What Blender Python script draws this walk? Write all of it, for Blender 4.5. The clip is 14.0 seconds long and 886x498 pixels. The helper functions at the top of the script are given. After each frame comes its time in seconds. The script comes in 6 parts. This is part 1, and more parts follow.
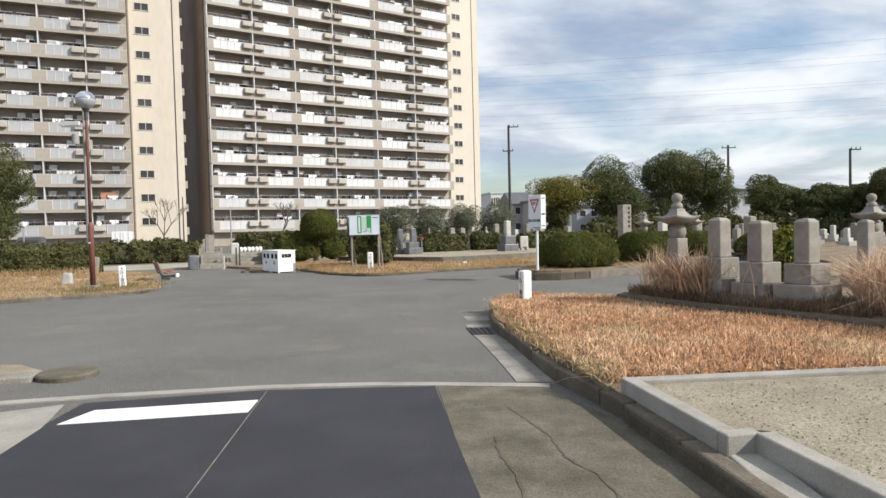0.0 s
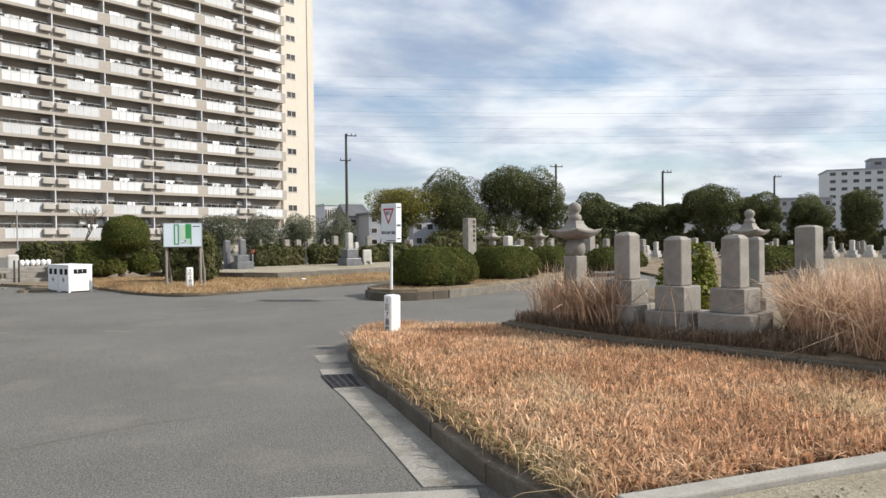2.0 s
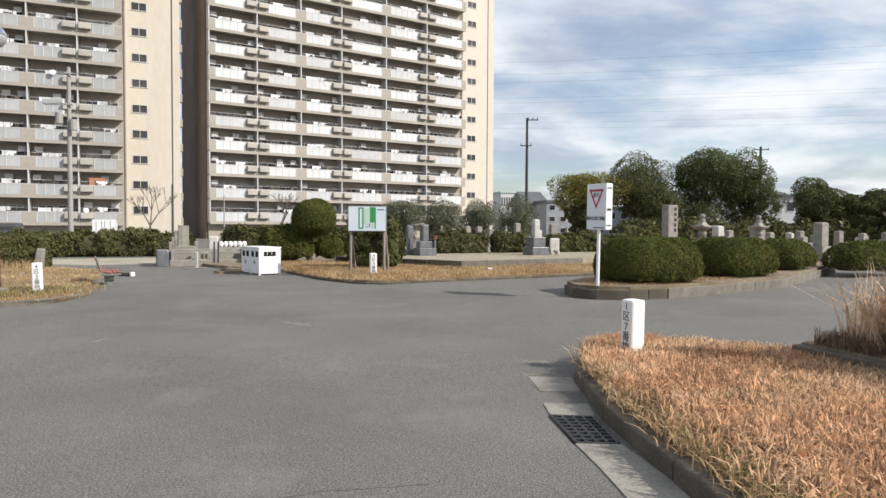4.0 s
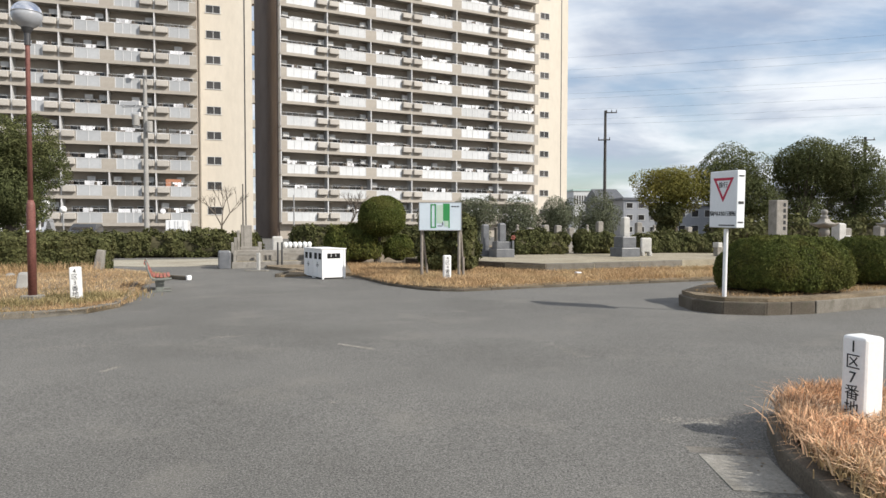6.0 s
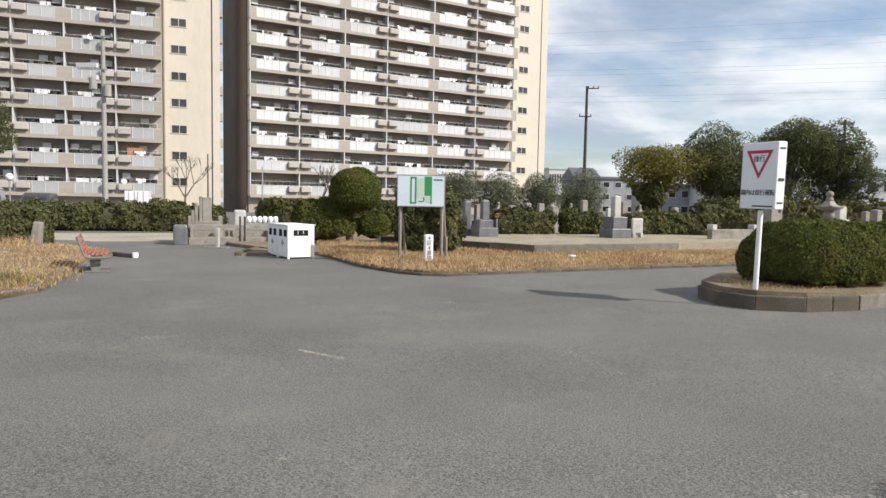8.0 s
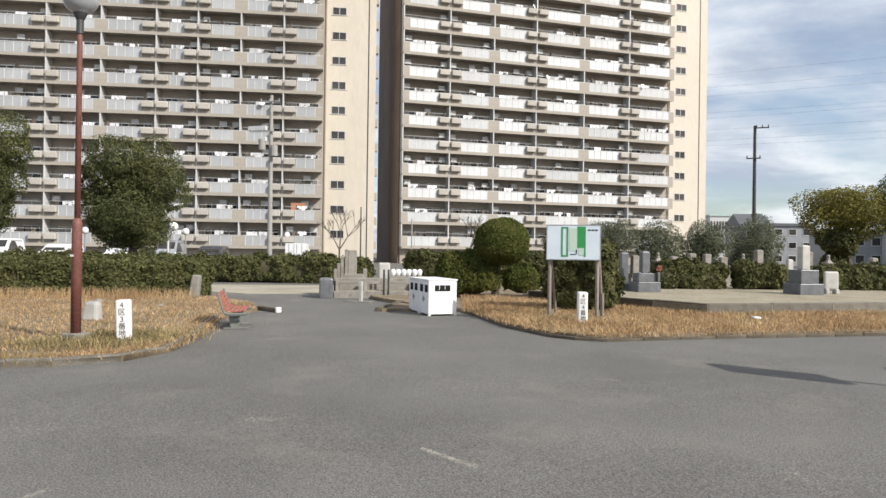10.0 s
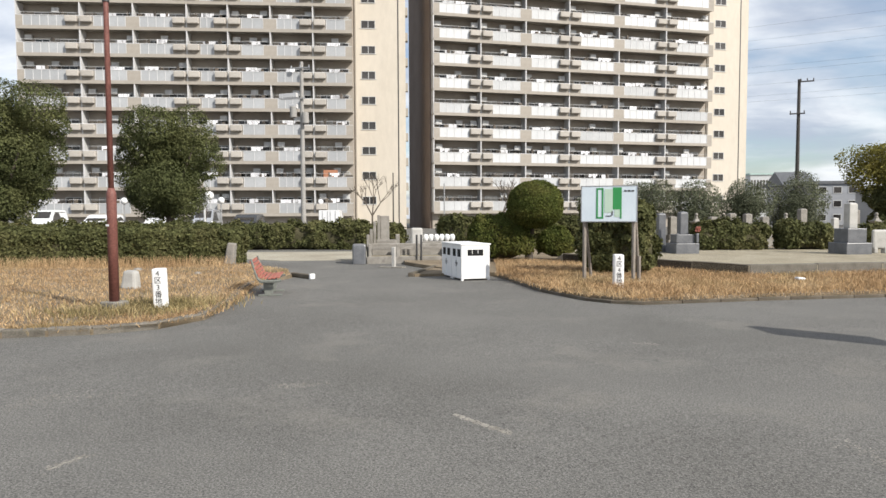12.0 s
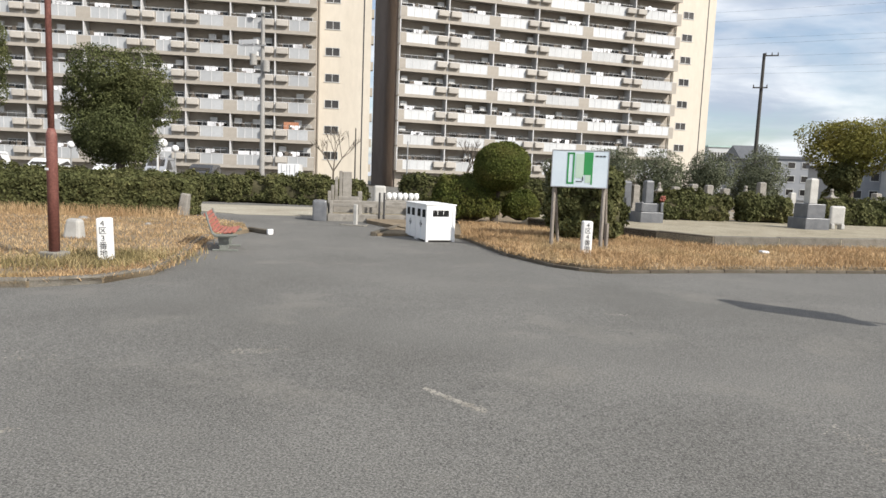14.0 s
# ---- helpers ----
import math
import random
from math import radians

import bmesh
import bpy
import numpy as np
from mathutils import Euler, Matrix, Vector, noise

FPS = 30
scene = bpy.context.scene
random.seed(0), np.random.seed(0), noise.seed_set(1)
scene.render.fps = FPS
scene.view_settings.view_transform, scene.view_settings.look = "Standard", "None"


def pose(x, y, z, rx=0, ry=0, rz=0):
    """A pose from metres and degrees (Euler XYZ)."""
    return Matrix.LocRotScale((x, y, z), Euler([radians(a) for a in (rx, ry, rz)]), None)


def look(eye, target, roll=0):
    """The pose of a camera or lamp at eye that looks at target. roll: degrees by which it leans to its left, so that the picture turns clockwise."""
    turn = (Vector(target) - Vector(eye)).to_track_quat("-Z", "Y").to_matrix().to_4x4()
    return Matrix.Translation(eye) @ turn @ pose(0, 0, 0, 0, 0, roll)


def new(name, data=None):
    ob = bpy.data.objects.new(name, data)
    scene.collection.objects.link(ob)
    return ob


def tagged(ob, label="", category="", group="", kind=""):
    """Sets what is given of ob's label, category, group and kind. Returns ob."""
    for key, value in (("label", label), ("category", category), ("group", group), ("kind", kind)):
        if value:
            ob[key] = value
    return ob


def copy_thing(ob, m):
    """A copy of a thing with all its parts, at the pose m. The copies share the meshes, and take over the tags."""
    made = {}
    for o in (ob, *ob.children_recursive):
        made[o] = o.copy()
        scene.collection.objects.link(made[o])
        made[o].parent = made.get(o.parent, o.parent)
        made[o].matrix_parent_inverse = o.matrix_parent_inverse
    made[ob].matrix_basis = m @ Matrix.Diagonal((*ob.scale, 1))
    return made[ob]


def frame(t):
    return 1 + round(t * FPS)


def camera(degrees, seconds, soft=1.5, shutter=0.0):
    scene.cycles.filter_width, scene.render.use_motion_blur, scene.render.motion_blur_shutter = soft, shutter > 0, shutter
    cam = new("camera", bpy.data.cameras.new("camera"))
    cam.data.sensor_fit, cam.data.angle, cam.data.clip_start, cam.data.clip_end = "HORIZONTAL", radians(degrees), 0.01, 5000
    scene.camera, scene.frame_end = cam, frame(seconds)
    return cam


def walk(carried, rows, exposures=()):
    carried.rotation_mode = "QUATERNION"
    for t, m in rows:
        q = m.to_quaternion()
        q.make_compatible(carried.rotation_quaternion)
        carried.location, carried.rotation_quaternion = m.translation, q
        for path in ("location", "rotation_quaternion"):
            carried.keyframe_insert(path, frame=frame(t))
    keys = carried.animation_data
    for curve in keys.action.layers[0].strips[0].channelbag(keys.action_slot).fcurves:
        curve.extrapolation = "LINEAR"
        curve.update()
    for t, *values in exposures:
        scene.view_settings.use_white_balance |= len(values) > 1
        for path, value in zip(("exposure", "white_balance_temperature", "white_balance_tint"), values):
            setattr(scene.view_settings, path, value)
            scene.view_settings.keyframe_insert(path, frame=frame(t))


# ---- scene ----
cam = camera(67.8, 14.0)
PATH = [
    (0, (1.392, 0.121, 1.45), (1.296, 2.118, 1.396), -1.4),
    (0.5, (1.373, 0.729, 1.453), (1.331, 2.727, 1.382), -1.5),
    (1, (1.261, 1.325, 1.464), (1.255, 3.324, 1.402), -1.3),
    (1.5, (1.239, 1.93, 1.452), (1.399, 3.923, 1.415), -1.0),
    (2, (1.098, 2.514, 1.471), (1.505, 4.472, 1.446), -0.7),
    (2.5, (0.963, 3.105, 1.478), (0.953, 5.105, 1.489), -0.1),
    (3, (0.836, 3.678, 1.445), (0.707, 5.673, 1.416), 0.3),
    (3.2, (0.813, 3.901, 1.427), (0.705, 5.898, 1.379), 0.3),
    (5.3, (0.46, 6.201, 1.433), (0.285, 8.193, 1.372), 0.4),
    (5.5, (0.418, 6.411, 1.445), (0.135, 8.391, 1.395), 0.2),
    (6, (0.25, 6.893, 1.417), (-0.07, 8.866, 1.357), 0.1),
    (6.5, (0.184, 7.362, 1.433), (-0.234, 9.316, 1.352), -0.2),
    (7, (0.017, 7.802, 1.409), (-0.422, 9.75, 1.285), 0.6),
    (7.5, (0.0, 8.229, 1.42), (-0.153, 10.22, 1.301), 1.1),
    (8, (-0.211, 8.602, 1.406), (-0.448, 10.584, 1.276), 1.1),
    (8.2, (-0.311, 8.746, 1.425), (-0.788, 10.682, 1.271), 0.9),
    (10.3, (-0.485, 10.034, 1.482), (-1.165, 11.915, 1.505), 0.8),
    (10.5, (-0.493, 10.054, 1.48), (-1.169, 11.937, 1.483), 0.3),
    (11, (-0.52, 10.096, 1.466), (-1.231, 11.965, 1.426), -0.5),
    (11.5, (-0.519, 10.097, 1.464), (-1.256, 11.955, 1.39), -0.5),
    (12, (-0.509, 10.106, 1.468), (-1.278, 11.95, 1.374), -0.1),
    (12.5, (-0.509, 10.106, 1.464), (-1.292, 11.943, 1.363), 0.1),
    (13, (-0.502, 10.13, 1.457), (-1.296, 11.962, 1.345), -0.0),
    (13.5, (-0.547, 10.193, 1.445), (-1.288, 12.046, 1.306), 0.8),
    (14, (-0.763, 10.44, 1.457), (-1.411, 12.32, 1.244), 2.3),
]
walk(cam, [(t, look(eye, target, roll)) for t, eye, target, roll in PATH], exposures=[(0, 0.52), (11.0, 0.52), (12.4, 0.58), (14, 0.61)])

# ---- light and sky ----
SUN_ELEV, SUN_AZ = radians(36.0), radians(-17.0)          # azimuth counted from +x towards +y
sun_way = Vector((math.cos(SUN_ELEV) * math.cos(SUN_AZ), math.cos(SUN_ELEV) * math.sin(SUN_AZ), math.sin(SUN_ELEV)))
sun = new("sun", bpy.data.lights.new("sun", "SUN"))
sun.data.energy, sun.data.angle, sun.data.color = 3.65, radians(0.6), (1.0, 0.95, 0.87)
sun.rotation_mode = "QUATERNION"
sun.rotation_quaternion = sun_way.to_track_quat("Z", "Y")


def build_world():
    w = bpy.data.worlds.new("sky")
    scene.world = w
    w.use_nodes = True
    nt = w.node_tree
    N, L = nt.nodes, nt.links
    N.clear()
    out, bg = N.new("ShaderNodeOutputWorld"), N.new("ShaderNodeBackground")
    sky = N.new("ShaderNodeTexSky")
    sky.sky_type, sky.sun_disc = "NISHITA", False
    sky.sun_elevation, sky.sun_rotation = SUN_ELEV, radians(90) - SUN_AZ
    sky.air_density, sky.dust_density, sky.ozone_density = 1.0, 1.5, 1.2
    tc = N.new("ShaderNodeTexCoord")
    # the direction, flattened on to a cloud sheet, so that clouds draw out into bands near the horizon
    sep = N.new("ShaderNodeSeparateXYZ")
    L.new(tc.outputs["Generated"], sep.inputs[0])

    def m(op, a, b=None):
        n = N.new("ShaderNodeMath")
        n.operation = op
        for i, v in enumerate((a, b)):
            if v is None:
                continue
            if isinstance(v, (int, float)):
                n.inputs[i].default_value = v
            else:
                L.new(v, n.inputs[i])
        return n.outputs[0]
    h = m("ADD", m("MAXIMUM", sep.outputs[2], 0.0), 0.22)
    com = N.new("ShaderNodeCombineXYZ")
    L.new(m("DIVIDE", sep.outputs[0], h), com.inputs[0])
    L.new(m("DIVIDE", sep.outputs[1], h), com.inputs[1])
    mp = N.new("ShaderNodeMapping")
    mp.inputs["Location"].default_value = (0.35, 1.15, 0.0)
    mp.inputs["Scale"].default_value = (0.85, 1.15, 1.0)
    mp.inputs["Rotation"].default_value = (0, 0, radians(6))
    L.new(com.outputs[0], mp.inputs[0])

    def cloud(scale, detail, lo, hi, rough=0.55):
        n = N.new("ShaderNodeTexNoise")
        n.inputs["Scale"].default_value, n.inputs["Detail"].default_value = scale, detail
        n.inputs["Roughness"].default_value, n.inputs["Distortion"].default_value = rough, 0.35
        L.new(mp.outputs[0], n.inputs["Vector"])
        r = N.new("ShaderNodeMapRange")
        r.interpolation_type = "SMOOTHSTEP"
        r.inputs[1].default_value, r.inputs[2].default_value = lo, hi
        L.new(n.outputs[0], r.inputs[0])
        return r.outputs[0]
    cover, shade = cloud(1.1, 9, 0.32, 0.56), cloud(1.7, 8, 0.38, 0.66)
    tint = N.new("ShaderNodeMix")
    tint.data_type = "RGBA"
    tint.inputs[6].default_value, tint.inputs[7].default_value = (9.9, 10.15, 10.5, 1), (4.7, 5.3, 6.5, 1)
    L.new(shade, tint.inputs[0])
    mix = N.new("ShaderNodeMix")
    mix.data_type = "RGBA"
    L.new(m("MULTIPLY", cover, 0.88), mix.inputs[0])
    boost = N.new("ShaderNodeMix")
    boost.data_type, boost.blend_type = "RGBA", "MULTIPLY"
    boost.inputs[0].default_value = 1.0
    boost.inputs[7].default_value = (1.5, 1.5, 1.5, 1)
    L.new(sky.outputs[0], boost.inputs[6])
    L.new(boost.outputs[2], mix.inputs[6])
    L.new(tint.outputs[2], mix.inputs[7])
    L.new(mix.outputs[2], bg.inputs[0])
    bg.inputs[1].default_value = 0.072
    L.new(bg.outputs[0], out.inputs[0])


build_world()


# ---- materials ----
def material(name, stops, scale=4.0, fine=60.0, rough=0.8, bump=0.2, metal=0.0, vary=0.0, stain=None, stretch=(1, 1, 1), speck=None,
             fine_mix=0.35, sub=0.0, spec=0.4, island=0.0, bump_scale=None, space="Object"):
    """A surface: coarse noise through colour stops, fine grain over it, bump from both."""
    ma = bpy.data.materials.new(name)
    ma.use_nodes = True
    N, L = ma.node_tree.nodes, ma.node_tree.links
    b = N["Principled BSDF"]
    b.inputs["Roughness"].default_value, b.inputs["Metallic"].default_value = rough, metal
    b.inputs["Specular IOR Level"].default_value = spec
    tc, mp = N.new("ShaderNodeTexCoord"), N.new("ShaderNodeMapping")
    mp.inputs["Scale"].default_value = stretch
    L.new(tc.outputs[space], mp.inputs[0])

    def noise_node(sc, detail=6.0, rg=0.6):
        n = N.new("ShaderNodeTexNoise")
        n.inputs["Scale"].default_value, n.inputs["Detail"].default_value, n.inputs["Roughness"].default_value = sc, detail, rg
        L.new(mp.outputs[0], n.inputs["Vector"])
        return n.outputs[0]

    def blend(kind, fac, a, c):
        n = N.new("ShaderNodeMix")
        n.data_type, n.blend_type = "RGBA", kind
        for i, v in ((0, fac), (6, a), (7, c)):
            if isinstance(v, (int, float)):
                n.inputs[i].default_value = v
            elif isinstance(v, tuple):
                n.inputs[i].default_value = (*v, 1) if len(v) == 3 else v
            else:
                L.new(v, n.inputs[i])
        return n.outputs[2]

    def ramp(src, lo, hi, a=0.0, c=1.0):
        n = N.new("ShaderNodeMapRange")
        n.inputs[1].default_value, n.inputs[2].default_value, n.inputs[3].default_value, n.inputs[4].default_value = lo, hi, a, c
        L.new(src, n.inputs[0])
        return n.outputs[0]
    big, small = noise_node(scale), noise_node(fine, 4.0, 0.7)
    cr = N.new("ShaderNodeValToRGB")
    e = cr.color_ramp.elements
    k = len(stops)
    for i, c in enumerate(stops):
        at = 0.3 + 0.4 * i / max(k - 1, 1)
        el = e[i] if i < 2 else e.new(at)
        el.position, el.color = at, (*c, 1)
    if k == 1:
        e[1].position, e[1].color = 0.8, (*stops[0], 1)
    L.new(big, cr.inputs[0])
    col = blend("MULTIPLY", 1.0, cr.outputs[0], ramp(small, 0.3, 0.7, 1 - fine_mix, 1 + fine_mix))
    if stain:
        sc, lo, hi, c, amt = stain
        col = blend("MIX", ramp(noise_node(sc, 5.0, 0.65), lo, hi, 0.0, amt), col, c)
    if speck:
        sc, size, c, amt = speck
        v = N.new("ShaderNodeTexVoronoi")
        v.inputs["Scale"].default_value = sc
        L.new(mp.outputs[0], v.inputs["Vector"])
        col = blend("MIX", ramp(v.outputs["Distance"], size, size * 0.6, 0.0, amt), col, c)
    if vary:
        oi = N.new("ShaderNodeObjectInfo")
        col = blend("MULTIPLY", 1.0, col, ramp(oi.outputs["Random"], 0, 1, 1 - vary, 1 + vary))
    if island:
        ge = N.new("ShaderNodeNewGeometry")
        col = blend("MULTIPLY", 1.0, col, ramp(ge.outputs["Random Per Island"], 0, 1, 1 - island, 1 + island))
    L.new(col, b.inputs["Base Color"])
    if bump:
        bp = N.new("ShaderNodeBump")
        bp.inputs["Strength"].default_value = bump
        bp.inputs["Distance"].default_value = bump_scale or 0.01
        L.new(small, bp.inputs["Height"])
        L.new(bp.outputs[0], b.inputs["Normal"])
    if sub:
        tr = N.new("ShaderNodeBsdfTranslucent")
        L.new(col, tr.inputs[0])
        ms = N.new("ShaderNodeMixShader")
        ms.inputs[0].default_value = sub
        L.new(b.outputs[0], ms.inputs[1])
        L.new(tr.outputs[0], ms.inputs[2])
        L.new(ms.outputs[0], N["Material Output"].inputs[0])
    return ma


M = {
    "asphalt": material("old_asphalt", [(0.096, 0.092, 0.083), (0.121, 0.117, 0.107), (0.15, 0.145, 0.132)], 0.3, 70, 0.9, 0.5, stain=(0.8, 0.55, 0.74, (0.2, 0.187, 0.162), 0.55), speck=(75, 0.36, (0.31, 0.3, 0.28), 0.5), fine_mix=0.8),
    "new_asphalt": material("new_asphalt", [(0.024, 0.024, 0.029), (0.032, 0.032, 0.038), (0.041, 0.041, 0.048)], 1.2, 120, 0.75, 0.5, stain=(2.5, 0.62, 0.78, (0.09, 0.085, 0.08), 0.35), fine_mix=0.3),
    "rough_concrete": material("worn_road_edge_concrete", [(0.085, 0.076, 0.054), (0.125, 0.113, 0.085), (0.175, 0.158, 0.125)], 2.2, 55, 0.95, 0.8, stain=(1.6, 0.5, 0.66, (0.06, 0.056, 0.034), 0.7), speck=(60, 0.2, (0.26, 0.24, 0.2), 0.4)),
    "concrete": material("pale_concrete", [(0.24, 0.228, 0.2), (0.32, 0.305, 0.27), (0.38, 0.362, 0.325)], 2.5, 70, 0.9, 0.35, stain=(5, 0.58, 0.75, (0.2, 0.185, 0.15), 0.5), fine_mix=0.18, vary=0.08),
    "gutter": material("stained_gutter_concrete", [(0.19, 0.178, 0.152), (0.26, 0.246, 0.215), (0.32, 0.305, 0.27)], 2.5, 60, 0.9, 0.5, stain=(3, 0.5, 0.7, (0.11, 0.1, 0.08), 0.65), fine_mix=0.3),
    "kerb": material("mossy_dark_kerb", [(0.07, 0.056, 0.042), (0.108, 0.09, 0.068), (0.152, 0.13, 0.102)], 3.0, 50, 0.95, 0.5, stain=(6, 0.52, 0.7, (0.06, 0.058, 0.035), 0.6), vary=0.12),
    "kerb_pale": material("weathered_kerb_concrete", [(0.17, 0.155, 0.13), (0.24, 0.225, 0.195), (0.3, 0.28, 0.245)], 3.0, 50, 0.95, 0.5, stain=(5, 0.5, 0.68, (0.1, 0.09, 0.07), 0.6), vary=0.12),
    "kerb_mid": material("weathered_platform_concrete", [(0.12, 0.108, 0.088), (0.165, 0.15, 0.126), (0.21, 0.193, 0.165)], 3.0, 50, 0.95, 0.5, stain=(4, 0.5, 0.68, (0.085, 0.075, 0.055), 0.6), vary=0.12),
    "rough_dust": material("dusty_worn_asphalt", [(0.11, 0.1, 0.085), (0.15, 0.138, 0.118), (0.2, 0.185, 0.16)], 3.0, 55, 0.95, 0.6, stain=(4, 0.5, 0.66, (0.085, 0.08, 0.07), 0.7)),
    "gravel": material("decomposed_granite", [(0.24, 0.208, 0.145), (0.3, 0.265, 0.193), (0.355, 0.318, 0.238)], 1.6, 45, 0.98, 0.9, stain=(1.1, 0.56, 0.7, (0.2, 0.17, 0.12), 0.5), speck=(48, 0.22, (0.46, 0.43, 0.35), 0.4), bump_scale=0.02),
    "soil": material("dry_soil", [(0.15, 0.115, 0.075), (0.21, 0.165, 0.11), (0.28, 0.225, 0.155)], 1.5, 35, 1.0, 0.8, stain=(0.8, 0.5, 0.7, (0.11, 0.085, 0.05), 0.5), bump_scale=0.03),
    "dark_soil": material("dark_brown_soil", [(0.05, 0.042, 0.03), (0.075, 0.063, 0.045), (0.1, 0.085, 0.062)], 3, 40, 1.0, 0.8),
    "ground": material("far_ground", [(0.13, 0.115, 0.085), (0.19, 0.17, 0.13), (0.23, 0.2, 0.15)], 0.12, 6, 1.0, 0.3),
    "dirt": material("sandy_lane", [(0.27, 0.24, 0.185), (0.33, 0.3, 0.235), (0.38, 0.35, 0.28)], 0.6, 22, 1.0, 0.4),
    "grass_rust": material("rusty_dry_grass", [(0.44, 0.255, 0.145), (0.6, 0.385, 0.235), (0.72, 0.535, 0.365)], 1.1, 9, 0.85, 0, island=0.68, sub=0.3, spec=0.2, stain=(0.7, 0.52, 0.68, (0.52, 0.42, 0.26), 0.7)),
    "grass_straw": material("straw_dry_grass", [(0.34, 0.222, 0.118), (0.47, 0.325, 0.18), (0.58, 0.435, 0.262)], 0.6, 9, 0.85, 0, island=0.4, sub=0.3, spec=0.2, stain=(0.55, 0.52, 0.68, (0.27, 0.22, 0.105), 0.6)),
    "grass_weedy": material("faded_weedy_grass", [(0.19, 0.165, 0.075), (0.31, 0.25, 0.125), (0.44, 0.345, 0.2)], 1.4, 9, 0.85, 0, island=0.5, sub=0.3, spec=0.2),
    "grass_plume": material("pampas_straw", [(0.4, 0.255, 0.16), (0.56, 0.395, 0.27), (0.7, 0.555, 0.41)], 1.2, 9, 0.8, 0, island=0.4, sub=0.3, spec=0.3),
    "grass_dark": material("withered_undergrowth", [(0.13, 0.09, 0.06), (0.2, 0.145, 0.1), (0.28, 0.21, 0.145)], 1.2, 9, 0.9, 0, island=0.5, sub=0.2, spec=0.2),
    "leaf_hedge": material("hedge_leaf", [(0.075, 0.083, 0.034), (0.108, 0.112, 0.046), (0.15, 0.142, 0.064)], 1.2, 12, 0.75, 0, island=0.4, spec=0.12, sub=0.25, stain=(2.0, 0.6, 0.75, (0.14, 0.1, 0.042), 0.7)),
    "leaf_box": material("clipped_bush_leaf", [(0.062, 0.08, 0.021), (0.094, 0.108, 0.028), (0.136, 0.132, 0.04)], 1.6, 12, 0.8, 0, island=0.35, spec=0.12, sub=0.25, stain=(2.2, 0.55, 0.75, (0.11, 0.085, 0.022), 0.6)),
    "leaf_tree": material("camphor_leaf", [(0.074, 0.088, 0.038), (0.108, 0.12, 0.05), (0.15, 0.152, 0.064)], 0.5, 8, 0.7, 0, island=0.4, spec=0.12, sub=0.3),
    "leaf_yellow": material("yellowing_leaf", [(0.13, 0.135, 0.036), (0.2, 0.185, 0.05), (0.28, 0.24, 0.066)], 0.5, 8, 0.7, 0, island=0.4, spec=0.12, sub=0.3),
    "leaf_olive": material("olive_leaf", [(0.10, 0.112, 0.068), (0.138, 0.15, 0.095), (0.17, 0.178, 0.118)], 0.8, 8, 0.6, 0, island=0.4, spec=0.12, sub=0.25),
    "leaf_lime": material("lime_shrub_leaf", [(0.13, 0.16, 0.02), (0.2, 0.21, 0.03), (0.26, 0.25, 0.04)], 2.0, 9, 0.5, 0, island=0.45, sub=0.35),
    # twig brown kept dark to stand in for the shade inside foliage
    "shade_core": material("inner_twig_shade", [(0.05, 0.048, 0.024), (0.068, 0.062, 0.032), (0.085, 0.074, 0.04)], 3, 30, 1.0, 0.5),
    "bark": material("grey_bark", [(0.07, 0.055, 0.042), (0.12, 0.1, 0.08), (0.17, 0.145, 0.12)], 5, 40, 0.95, 0.8, stretch=(1, 1, 0.25)),
    "dark_bark": material("dark_bark", [(0.035, 0.028, 0.022), (0.06, 0.05, 0.04), (0.09, 0.075, 0.06)], 6, 40, 0.95, 0.8, stretch=(1, 1, 0.25)),
    "granite": material("weathered_granite", [(0.19, 0.175, 0.152), (0.245, 0.228, 0.202), (0.3, 0.28, 0.25)], 4, 180, 0.75, 0.25, stain=(3.5, 0.56, 0.72, (0.12, 0.108, 0.09), 0.6), fine_mix=0.3, vary=0.1),
    "granite_dark": material("polished_dark_granite", [(0.10, 0.105, 0.115), (0.135, 0.14, 0.15), (0.17, 0.175, 0.185)], 4, 160, 0.35, 0.05, fine_mix=0.3, spec=0.5),
    "granite_pale": material("pale_granite", [(0.33, 0.32, 0.3), (0.41, 0.4, 0.375), (0.47, 0.46, 0.435)], 4, 160, 0.6, 0.15, fine_mix=0.2, vary=0.15),
    "white": material("white_paint", [(0.74, 0.74, 0.73), (0.8, 0.8, 0.79), (0.83, 0.83, 0.82)], 2, 40, 0.5, 0.08, stain=(7, 0.62, 0.8, (0.55, 0.53, 0.48), 0.35), fine_mix=0.05),
    "road_paint": material("white_road_paint", [(0.72, 0.72, 0.72), (0.8, 0.8, 0.8), (0.84, 0.84, 0.84)], 4, 90, 0.6, 0.3, fine_mix=0.06),
    "ink": material("black_lettering", [(0.02, 0.02, 0.022)], 4, 60, 0.6, 0, fine_mix=0.1),
    "hole": material("dark_inside", [(0.008, 0.008, 0.008)], 4, 60, 0.9, 0, fine_mix=0.1),
    "cream": material("cream_wall_paint", [(0.545, 0.49, 0.41), (0.6, 0.545, 0.462), (0.635, 0.58, 0.5)], 0.12, 2.2, 0.9, 0.05, stain=(0.35, 0.58, 0.76, (0.53, 0.48, 0.4), 0.4), stretch=(1, 1, 0.35), fine_mix=0.05),
    "beige": material("balcony_concrete_paint", [(0.33, 0.297, 0.255), (0.376, 0.342, 0.298), (0.412, 0.377, 0.333)], 0.2, 3, 0.9, 0.05, stain=(0.6, 0.55, 0.74, (0.32, 0.295, 0.26), 0.5), fine_mix=0.06),
    "planter": material("pale_planter_concrete", [(0.37, 0.345, 0.305), (0.43, 0.4, 0.36), (0.48, 0.45, 0.405)], 0.5, 6, 0.9, 0.05, vary=0.08, fine_mix=0.06),
